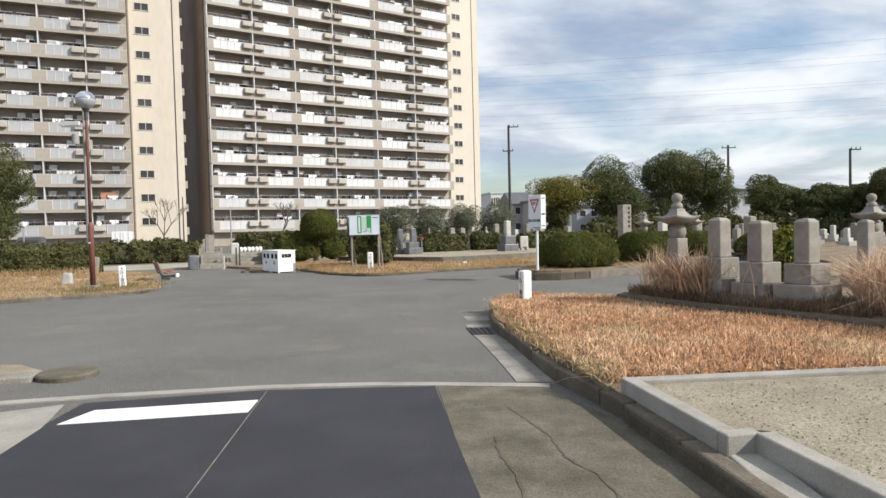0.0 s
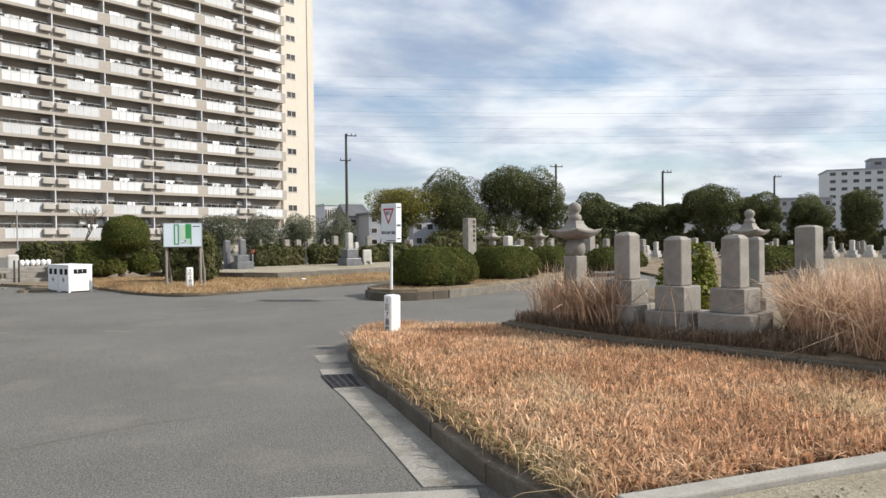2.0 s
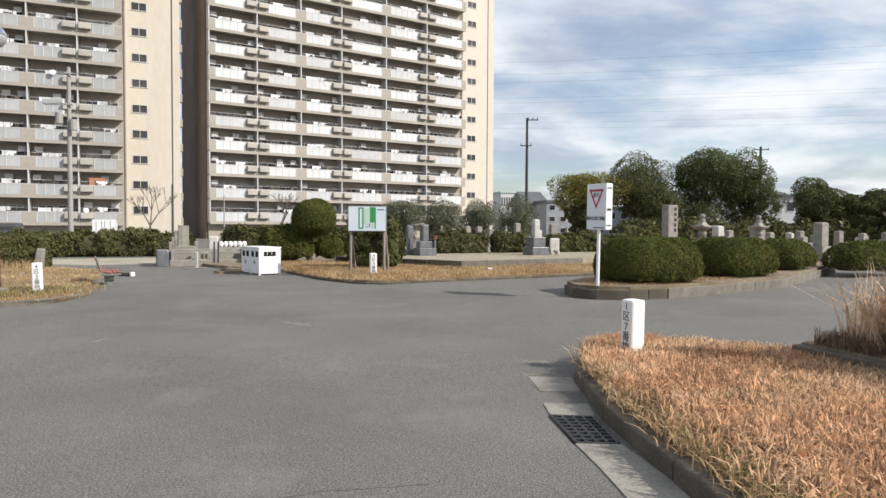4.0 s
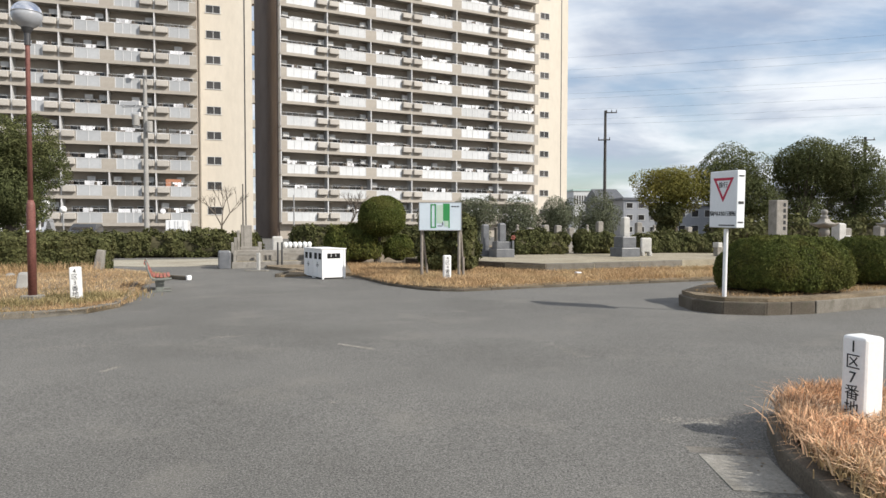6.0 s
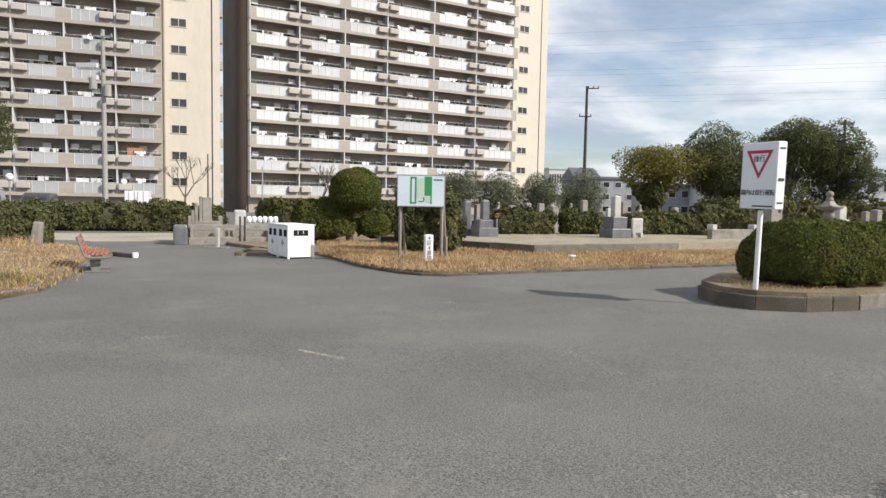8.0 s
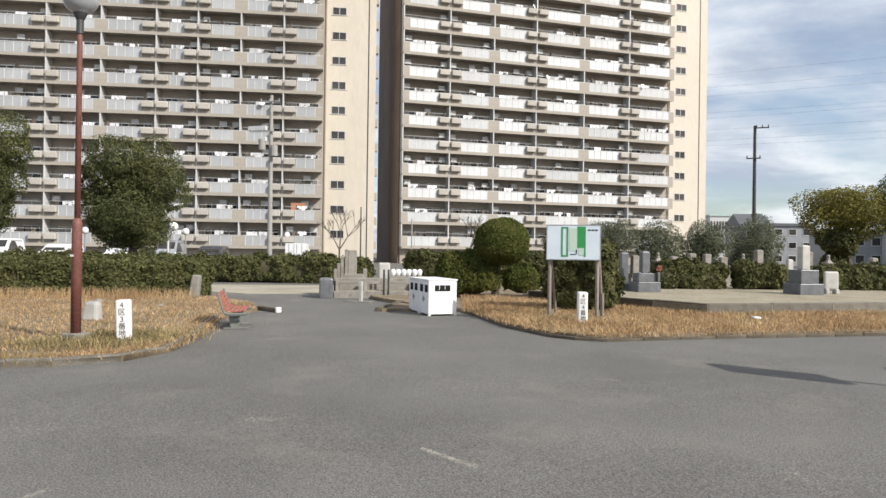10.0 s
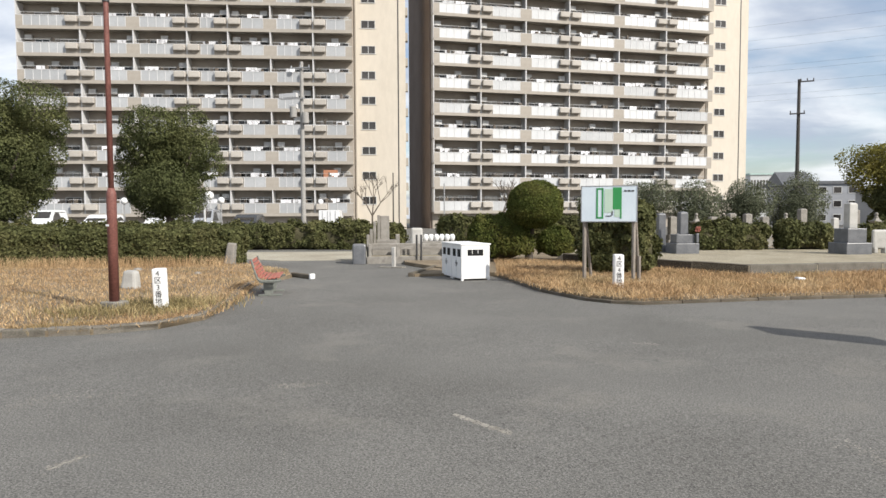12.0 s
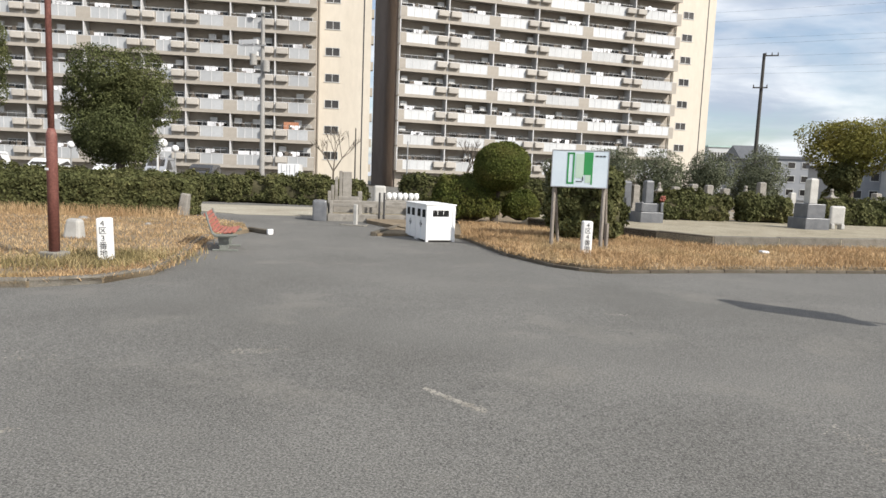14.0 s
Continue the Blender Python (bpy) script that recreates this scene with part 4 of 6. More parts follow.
# ---- the two tower blocks ----
def apartment_block(name, origin, ang, site, divs, pairs, strip, z0, rows, label, deep=11.0, storey=2.9, end_mat="beige", rail_mat="rail", seed=1):
    """divs: where the party walls stand along the front; pairs: those flanked by planter boxes; strip: the blank stair bay."""
    R = random.Random(seed)
    o = thing(name, laid(site) @ pose(origin[0], origin[1], 0, 0, 0, ang), label, "apartment building")
    x0, x1 = divs[0], divs[-1]
    H = z0 + rows * storey
    back = 1.5
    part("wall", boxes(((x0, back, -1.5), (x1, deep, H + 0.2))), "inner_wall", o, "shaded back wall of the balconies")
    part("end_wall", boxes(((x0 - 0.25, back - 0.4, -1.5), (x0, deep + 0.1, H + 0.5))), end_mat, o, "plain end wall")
    part("roof", boxes(((x0 - 0.3, -0.15, H), (x1, deep + 0.2, H + 0.3)), ((x0, 2, H + 0.3), (x1, deep, H + 0.75))), "beige", o)
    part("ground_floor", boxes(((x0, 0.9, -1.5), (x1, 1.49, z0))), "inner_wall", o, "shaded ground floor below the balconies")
    sx0, sx1, win, joint, sy = strip
    part("stair_bay", boxes(((sx0, sy, -1.5), (sx1, deep + 0.3, H + 1.3))), "cream", o, "sunlit cream painted stair bay")
    part("joint", boxes(((joint - 0.06, sy - 0.03, -1.5), (joint + 0.06, sy + 0.02, H))), "dark_metal", o, "dark vertical drainpipe")
    part("pipe", boxes(((sx0 + 0.12, sy - 0.12, 0), (sx0 + 0.22, sy - 0.01, H))), "beige", o)
    sill = mesh_of(boxes(((-0.82, -0.03, -0.46), (-0.76, 0.1, 0.46)), ((0.76, -0.03, -0.46), (0.82, 0.1, 0.46)), ((-0.82, -0.03, 0.41), (0.82, 0.1, 0.46)), ((-0.9, -0.07, -0.5), (0.9, 0.1, -0.43)), ((-0.03, -0.02, -0.45), (0.03, 0.08, 0.45))), "window_frame", "frame_alu")
    pane = mesh_of(boxes(((-0.77, -0.005, -0.44), (0.77, 0.05, 0.42))), "pane", "glass_dark")
    for i in range(rows):
        w = part("window", sill, None, o, at=(win, sy, z0 + 1.72 + storey * i))
        part("pane", pane, None, w)
    back_slab = mesh_of(boxes(((0, -0.05, 0), (0.28, 0.9, 0.9))), "landing", "beige")
    for i in range(rows):
        part("landing", back_slab, None, o, at=(sx1, 3.2, z0 + storey * i))
    cache = {}

    def shared(key, make, nm, mat):
        if key not in cache:
            cache[key] = mesh_of(make(), nm, mat)
        return cache[key]
    part_m = shared("p", lambda: boxes(((-0.06, 0.02, 0.12), (0.06, back, storey - 0.03))), "partition", "rail_post")
    boxm = shared("b", lambda: boxes(((0, -0.4, 0.62), (1.25, 0.05, 1.28)), bevel=0.07), "planter_box", "planter")
    acm = shared("ac", lambda: boxes(((0, 0, 0), (0.78, 0.3, 0.55)), ((0.06, -0.02, 0.06), (0.5, 0.0, 0.5)), bevel=0.02), "air_conditioner", "frame_alu")
    clm = shared("cl", lambda: boxes(((0, 0, 0), (0.55, 0.04, 0.5)), ((0.62, 0.0, 0.12), (0.95, 0.04, 0.5))), "laundry", "cloth")
    clt = shared("clt", lambda: boxes(((0, 0, 0.1), (0.3, 0.04, 0.5)), ((0.34, 0, 0.2), (0.52, 0.04, 0.5)), ((0.58, 0, 0.0), (0.95, 0.04, 0.5)), ((1.0, 0, 0.24), (1.15, 0.04, 0.5))), "laundry", "cloth")
    cut = [shared(("cu", k), lambda: boxes(((0, 0, 0), (w_, 0.3, h_)), bevel=0.03), "storage_box", "clutter") for k, w_, h_ in ((0, 0.5, 1.45), (1, 0.35, 1.6), (2, 0.8, 1.35), (3, 0.2, 1.75))]
    bmd = bmesh.new()
    lathe(bmd, [(0.03, -0.12), (0.05, -0.02), (0.22, 0.03), (0.3, 0.09), (0.29, 0.1)], 14, m=Matrix.Rotation(radians(70), 4, "X"))
    dish = mesh_of(bmd, "satellite_dish", "cloth", True)
    for i in range(rows):
        z = z0 + i * storey
        for j, (a, b) in enumerate(zip(divs, divs[1:])):
            wd = round(b - a, 2)
            bal = part("balcony", shared(("s", wd), lambda: boxes(((0, 0.12, 0), (wd, back, 0.16)), ((0, 0, -0.1), (wd, 0.121, 0.26))), "balcony", "beige"), None, o, at=(a, 0, z))
            pl, pr = j in pairs, (j + 1) in pairs
            lo, hi = (1.5 if pl else 0.75), wd - (1.5 if pr else 0.75)

            def rail():
                n = max(2, round((hi - lo) / 0.95))
                st = (hi - lo) / n
                return boxes(*[((lo + st * k + 0.03, 0.03, 0.25), (lo + st * (k + 1) - 0.03, 0.07, 1.33)) for k in range(n)])

            def posts():
                n = max(2, round((hi - lo) / 0.95))
                st = (hi - lo) / n
                return boxes(((0, 0.0, 1.33), (wd, 0.09, 1.39)), *[((lo + st * k - 0.035, 0.0, 0.25), (lo + st * k + 0.035, 0.09, 1.34)) for k in range(n + 1)])
            part("railing", shared(("r", wd, pl, pr), rail, "railing", rail_mat), None, bal)
            part("handrail", shared(("h", wd, pl, pr), posts, "handrail", "rail_post"), None, bal)
            if not pl:
                part("parapet", shared("pa", lambda: boxes(((0, 0.0, 0.24), (0.72, 0.1, 1.34))), "parapet", "beige"), None, bal)
            else:
                part("planter_box", boxm, None, bal, at=(0.14, 0, 0))
                part("parapet", shared("pb", lambda: boxes(((0, 0.06, 0.24), (1.47, 0.11, 1.3))), "parapet", "beige"), None, bal)
            if not pr:
                part("parapet", cache.get("pa") or shared("pa", lambda: boxes(((0, 0.0, 0.24), (0.72, 0.1, 1.34))), "parapet", "beige"), None, bal, at=(wd - 0.72, 0, 0))
            else:
                part("planter_box", boxm, None, bal, at=(wd - 1.39, 0, 0))
                part("parapet", shared("pb", lambda: boxes(((0, 0.06, 0.24), (1.47, 0.11, 1.3))), "parapet", "beige"), None, bal, at=(wd - 1.47, 0, 0))
            part("partition", part_m, None, bal)
            wide = min(2.5, wd * 0.5)
            for q, (cx, ww, top) in enumerate(((wd * 0.3, wide * 0.62, 2.05), (wd * 0.72, wide * 0.7, 2.1))):
                key = ("w", wd, q)
                fr = shared(key, lambda: boxes(((-ww / 2, -0.04, 0.16), (-ww / 2 + 0.06, 0.02, top)), ((ww / 2 - 0.06, -0.04, 0.16), (ww / 2, 0.02, top)), ((-0.04, -0.04, 0.16), (0.04, 0.02, top)), ((-ww / 2, -0.04, top - 0.07), (ww / 2, 0.02, top))), "window", "frame_alu")
                dark = R.random() < 0.6
                pn = shared(key + ("p", dark), lambda: boxes(((-ww / 2 + 0.05, -0.012, 0.16), (ww / 2 - 0.05, -0.004, top - 0.06))), "pane", "glass_dark" if dark else "curtain")
                part("window", fr, None, bal, at=(cx, back, 0))
                part("pane", pn, None, bal, at=(cx, back, 0))
            for ax in (0.3, wd - 1.15, wd * 0.48):
                if R.random() < 0.45:
                    part("air_conditioner", acm, None, bal, at=(ax + R.uniform(-0.1, 0.2), R.uniform(0.75, 1.0), R.choice((1.85, 1.9, 0.16))))
            pole_z = R.uniform(1.72, 1.86)
            part("laundry_pole", shared(("lp", wd), lambda: boxes(((0.2, 0.4, 0), (wd - 0.2, 0.43, 0.03))), "laundry_pole", "rail_post"), None, bal, at=(0, 0, pole_z))
            for _ in range(R.choice((0, 1, 1, 2, 3))):
                part("laundry", R.choice((clm, clt, clt)), None, bal, at=(R.uniform(lo, max(lo + 0.1, hi - 1)), 0.39, pole_z - R.choice((0.5, 0.5, 0.42))))
            for _ in range(R.choice((2, 3, 4, 5))):
                part("storage_box", R.choice(cut), None, bal, at=pose(R.uniform(0.3, wd - 0.7), R.uniform(0.2, 0.9), R.uniform(0.1, 0.32), 0, 0, R.choice((0, 90))))
            if R.random() < 0.07:
                part("satellite_dish", dish, None, bal, "white satellite dish", at=pose(R.uniform(0.5, wd - 0.5), -0.2, 1.5, 0, 0, R.uniform(-20, 50)))
    return o


west = apartment_block("apartment_building", (-39.95, 74.15), 26, 0.90, [-33.4, -26.8, -21.2, -15.5, -11.1, -6.5, -1.85, 2.45], {1, 3, 4, 6}, (2.5, 8.45, 4.15, 7.6, 2.9), 1.4, 13, "tall beige tower block with rows of white balconies", seed=3)
part("blind", boxes(((0.3, 0.4, 1.0), (1.9, 0.44, 2.2))), "awning", west, "faded orange blind over a balcony", at=(-1.2, 0, 1.4 + 2.9))
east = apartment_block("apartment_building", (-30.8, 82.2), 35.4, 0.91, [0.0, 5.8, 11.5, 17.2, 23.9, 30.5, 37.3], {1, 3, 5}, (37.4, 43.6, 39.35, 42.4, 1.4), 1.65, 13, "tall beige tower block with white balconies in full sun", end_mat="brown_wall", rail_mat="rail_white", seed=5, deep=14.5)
part("penthouse", boxes(((36.5, 3, 39.0), (43, 9, 41.3))), "cream", east)


# ---- signs, posts and street furniture ----
def marker_post(m, chars, label):
    o = thing("marker_post", m, label, "marker post", "plot marker posts")
    part("post", boxes(((-0.085, -0.085, -0.05), (0.085, 0.085, 0.63)), bevel=0.022), "white", o)
    for i, c in enumerate(chars):
        part("writing", text_mesh(c, 0.105, "ink", 0.0015), None, o, at=Matrix.Translation((0, -0.0865, 0.56 - i * 0.1)) @ UPRIGHT)
    return o


marker_post(pose(2.24, 11.5, 0.11, 0, 1, -62), "1区7番地", "white painted marker post with black lettering in dry grass")
marker_post(pose(-7.8, 17.15, 0.0, 1, -1.5, 26), "4区3番地", "white painted marker post leaning beside the lawn's kerb")
marker_post(pose(-1.98, 21.75, 0.05, 0, 0, 18), "4区4番地", "white painted marker post in front of the map board")

# the map board
o = thing("map_board", pose(-2.26, 22.55, 0.05, 0, 0, 5), "pale map board on weathered wooden posts with braces", "notice board")
part("panel", boxes(((-0.5, -0.02, 1.2), (0.5, 0.02, 1.85)), bevel=0.004), "board", o)
part("panel_frame", boxes(((-0.51, -0.024, 1.185), (0.51, 0.024, 1.2)), ((-0.51, -0.024, 1.85), (0.51, 0.024, 1.865)), ((-0.515, -0.024, 1.185), (-0.5, 0.024, 1.865)), ((0.5, -0.024, 1.185), (0.515, 0.024, 1.865))), "steel", o)
part("map", boxes(((-0.23, -0.0255, 1.26), (-0.2, -0.021, 1.82)), ((-0.13, -0.0255, 1.26), (-0.1, -0.021, 1.82)), ((-0.23, -0.0255, 1.79), (-0.1, -0.021, 1.82)), ((-0.23, -0.0255, 1.25), (-0.1, -0.021, 1.28)), ((0.07, -0.0255, 1.42), (0.23, -0.021, 1.83)), ((0.2, -0.0255, 1.25), (0.23, -0.021, 1.42))), "green", o, "green map drawing")
part("map_fill", boxes(((-0.08, -0.0245, 1.36), (0.07, -0.021, 1.8)), ((0.1, -0.0245, 1.28), (0.2, -0.021, 1.42))), "green_pale", o)
part("caption", boxes(((-0.06, -0.0255, 1.29), (0.05, -0.021, 1.305)), ((0.05, -0.0255, 1.31), (0.07, -0.021, 1.39)), ((0.27, -0.0255, 1.75), (0.32, -0.021, 1.775)), ((0.335, -0.0255, 1.75), (0.385, -0.021, 1.775)), ((0.4, -0.0255, 1.75), (0.45, -0.021, 1.775))), "ink", o)
for s in (-1, 1):
    bm = bmesh.new()
    tube(bm, (0.45 * s, 0.06, -0.05), (0.45 * s, 0.06, 1.75), 0.036, 0.034, 8)
    part("post", bm, "wood", o)
    bm = bmesh.new()
    tube(bm, (0.45 * s + 0.1, 0.6, -0.05), (0.46 * s + 0.02, 0.12, 1.25), 0.03, 0.03, 8)
    part("brace", bm, "wood", o)
    bm = bmesh.new()
    tube(bm, (0.5 * s + 0.05, 0.1, -0.05), (0.5 * s + 0.05, 0.1, 0.55), 0.035, 0.033, 8)
    part("stake", bm, "wood", o)

# the warning sign
o = thing("warning_sign", pose(3.14, 17.98, 0.16, 0, 1.0, -62), "white boxed road sign with a red-edged triangle on a white post", "road sign")
bm = bmesh.new()
tube(bm, (0, 0, -0.1), (0, 0, 1.1), 0.035, n=14)
part("post", bm, "white", o)
part("panel", boxes(((-0.3, -0.08, 1.12), (0.3, 0.08, 2.03)), bevel=0.012), "sign_white", o)
bm = bmesh.new()
T = [(-0.225, 1.92), (0.225, 1.92), (0.0, 1.53)]
I = [(-0.155, 1.877), (0.155, 1.877), (0.0, 1.61)]
f0, f1 = [bm.verts.new((x, -0.084, z)) for x, z in T], [bm.verts.new((x, -0.084, z)) for x, z in I]
for i in range(3):
    j = (i + 1) % 3
    bm.faces.new((f0[i], f1[i], f1[j], f0[j]))
g = bmesh.ops.extrude_face_region(bm, geom=bm.faces[:])
bmesh.ops.translate(bm, vec=(0, 0.003, 0), verts=[v for v in g["geom"] if isinstance(v, bmesh.types.BMVert)])
bmesh.ops.recalc_face_normals(bm, faces=bm.faces[:])
part("triangle", bm, "sign_red", o, "deep red triangle outline")
part("writing", text_mesh("徐行", 0.1, "ink"), None, o, at=Matrix.Translation((0, -0.0825, 1.8)) @ UPRIGHT)
part("writing", text_mesh("園内は徐行運転", 0.086, "ink", 0.0025, 0.9), None, o, at=Matrix.Translation((0, -0.0825, 1.34)) @ UPRIGHT)
part("writing", boxes(((-0.08, -0.0835, 1.15), (0.26, -0.08, 1.168))), "ink", o)
part("clamp", boxes(((0.301, -0.05, 1.5), (0.308, 0.05, 1.54)), ((0.301, -0.05, 1.93), (0.308, 0.05, 1.95)), ((0.301, -0.05, 1.2), (0.308, 0.05, 1.22))), "dark_metal", o)


# the litter bins
def litter_bin(m):
    o = thing("litter_bin", m, "white painted sheet-metal litter bin with dark openings", "litter bin", "pair of bins")
    part("body", boxes(((0, 0, 0.03), (0.65, 0.6, 0.66)), bevel=0.008), "white", o)
    part("lid", boxes(((-0.02, -0.015, 0.66), (0.67, 0.605, 0.685)), bevel=0.008), "white", o)
    part("edge", boxes(((0.585, -0.012, 0.03), (0.6, 0.0, 0.65)), ((-0.008, 0.29, 0.04), (0.0, 0.31, 0.65))), "sign_white", o)
    for y in (0.14, 0.42):
        part("opening", boxes(((-0.006, y - 0.085, 0.44), (0.02, y + 0.085, 0.58)), bevel=0.004), "hole", o, "dark square opening")
    part("emblem", boxes(((-0.004, 0.24, 0.29), (0.01, 0.36, 0.33)), ((-0.004, 0.28, 0.25), (0.01, 0.34, 0.37))), "ink", o, "small dark printed mark")
    for x, y in ((0.03, 0.03), (0.62, 0.03), (0.03, 0.57), (0.62, 0.57)):
        part("foot", boxes(((x - 0.025, y - 0.025, 0), (x + 0.025, y + 0.025, 0.04))), "white", o)
    return o


BIN = pose(-5.3, 22.8, 0, 0, 0, 40) @ Matrix.Diagonal((0.98, 1.08, 1.13, 1))
near_bin = litter_bin(BIN)
bm = bmesh.new()
box(bm, (0.14, -0.006, 0.46), (0.5, 0.02, 0.575), 0.006)
part("opening", bm, "hole", near_bin, "long dark opening")
part("divider", boxes(((0.24, -0.009, 0.49), (0.25, 0.0, 0.575)), ((0.37, -0.009, 0.5), (0.38, 0.0, 0.56))), "white", near_bin)
litter_bin(BIN @ Matrix.Translation((0, 0.625, 0)))

# the bench
o = thing("bench", pose(-7.74, 19.55, 0, 0, 0, 122) @ Matrix.Diagonal((0.78, 0.72, 0.8, 1)), "park bench with red wooden slats on a grey iron frame", "bench")
for i in range(5):
    part("seat_slat", boxes(((-0.7, -0.32 + i * 0.095, 0.375 + 0.012 * abs(i - 2)), (0.7, -0.245 + i * 0.095, 0.4 + 0.012 * abs(i - 2))), bevel=0.006), "bench_red", o)
for i in range(5):
    a = radians(68 - i * 2)
    d = 0.06 + i * 0.083
    part("back_slat", boxes(((-0.7, -0.012, -0.034), (0.7, 0.012, 0.034)), bevel=0.006), "bench_red", o, at=pose(0, 0.14 + d * math.cos(a), 0.4 + d * math.sin(a), -20))
for x in (-0.68, 0.68):
    bm = bmesh.new()
    prof = [(-0.36, 0.35), (-0.3, 0.34), (0.08, 0.335), (0.17, 0.37), (0.24, 0.55), (0.32, 0.8)]
    for (y0, q0), (y1, q1) in zip(prof, prof[1:]):
        tube(bm, (x, y0, q0), (x, y1, q1), 0.026, n=8)
    box(bm, (x - 0.015, -0.3, 0.3), (x + 0.015, 0.15, 0.36), 0.01)
    part("end_frame", bm, "bench_iron", o)
for x in (-0.45, 0.45):
    bm = bmesh.new()
    box(bm, (x - 0.04, -0.14, 0.0), (x + 0.04, 0.04, 0.34), 0.012, taper=1.5)
    box(bm, (x - 0.035, -0.36, 0.0), (x + 0.035, 0.2, 0.035), 0.01)
    part("leg", bm, "bench_iron", o)

# the lamp
o = thing("street_lamp", pose(-8.68, 17.12, 0.03), "red-brown steel lamp post with a mirrored globe", "street lamp")
part("footing", boxes(((-0.14, -0.14, -0.05), (0.14, 0.14, 0.09)), bevel=0.02), "kerb_pale", o)
bm = bmesh.new()
lathe(bm, [(0.07, 0.08), (0.07, 1.62), (0.067, 1.68), (0.045, 1.76)], 20)
part("lower_pole", bm, "rust_pole", o, smooth=True)
bm = bmesh.new()
lathe(bm, [(0.042, 1.7), (0.037, 4.35), (0.037, 4.5)], 18)
part("upper_pole", bm, "rust_pole", o, smooth=True)
bm = bmesh.new()
lathe(bm, [(0.05, 4.45), (0.05, 4.65), (0.09, 4.73), (0.1, 4.77)], 18)
part("collar", bm, "dark_metal", o)
bm = bmesh.new()
lathe(bm, [(0.1, 4.75)] + [(0.245 * math.cos(radians(a)), 4.97 + 0.235 * math.sin(radians(a))) for a in range(-65, 11, 15)], 28)
part("globe", bm, "globe", o, "smoky lower half of the globe", smooth=True)
bm = bmesh.new()
lathe(bm, [(0.25, 5.0)] + [(0.25 * math.cos(radians(a)), 4.97 + 0.235 * math.sin(radians(a))) for a in range(10, 90, 13)], 28)
part("dome", bm, "chrome", o, "shiny mirrored dome", smooth=True)
part("label_plate", boxes(((-0.03, -0.09, 1.2), (0.03, -0.084, 1.23))), "white", o)

# stones about the lawn
bm = bmesh.new()
box(bm, (-0.16, -0.12, -0.03), (0.16, 0.12, 0.34), 0.05, taper=0.75)
tagged(part("boundary_stone", bm, "granite_pale", at=pose(-10.5, 19.1, 0.03, 0, 3, 15)), "pale rough boundary stone in the grass", "stone")
bm = bmesh.new()
box(bm, (-0.13, -0.15, -0.03), (0.13, 0.15, 0.62), 0.04, taper=0.8)
tagged(part("boundary_stone", bm, "granite", at=pose(-12.6, 24.35, 0.03, 0, 8, 20)), "leaning lichened stone at the hedge's end", "stone")
for x, y, s in ((-11.2, 21.6, 0.09), (-13.2, 21.8, 0.12)):
    bm = bmesh.new()
    bmesh.ops.create_icosphere(bm, subdivisions=2, radius=s, matrix=Matrix.Diagonal((1, 1.2, 0.8, 1)))
    tagged(part("field_stone", bm, "granite", at=(x, y, 0.05)), "small pale stone lying in the grass", "stone")
o = tagged(thing("kerb_block", pose(-9.2, 22.4, 0, 0, 0, -25), "short kerb block with a white painted end", "kerb block"))
part("block", boxes(((0, -0.06, 0), (0.75, 0.06, 0.1)), bevel=0.02), "kerb", o)
part("painted_end", boxes(((0.755, -0.06, 0), (0.83, 0.06, 0.115)), bevel=0.015), "white", o, "white painted end")
bm = bmesh.new()
box(bm, (-0.08, -0.06, 0), (0.08, 0.06, 0.05), 0.02)
tagged(part("paper_scrap", bm, "cloth", at=pose(1.05, 23.6, 0.16, 0, 5, 30)), "white scrap of rubbish lying in the dry grass", "litter")


# ---- graves ----
def gravestone(m, w, h, tiers, mat, label, group="gravestones", base_mat=None):
    """A square shaft on stepped plinths: tiers are (half width, height) from the ground up."""
    o = thing("gravestone", m, label, "gravestone", group)
    z = 0.0
    for hw, hh in tiers:
        part("plinth", boxes(((-hw, -hw, z - (0.05 if z == 0 else 0)), (hw, hw, z + hh)), bevel=0.012), base_mat or mat, o)
        z += hh
    bm = bmesh.new()
    box(bm, (-w, -w, z), (w, w, z + h), 0.018, taper=0.97)
    lathe(bm, [(w * 0.93, z + h - 0.01), (w * 0.6, z + h + 0.025), (0.0001, z + h + 0.035)], 16, square=1.0)
    part("shaft", bm, mat, o)
    return o


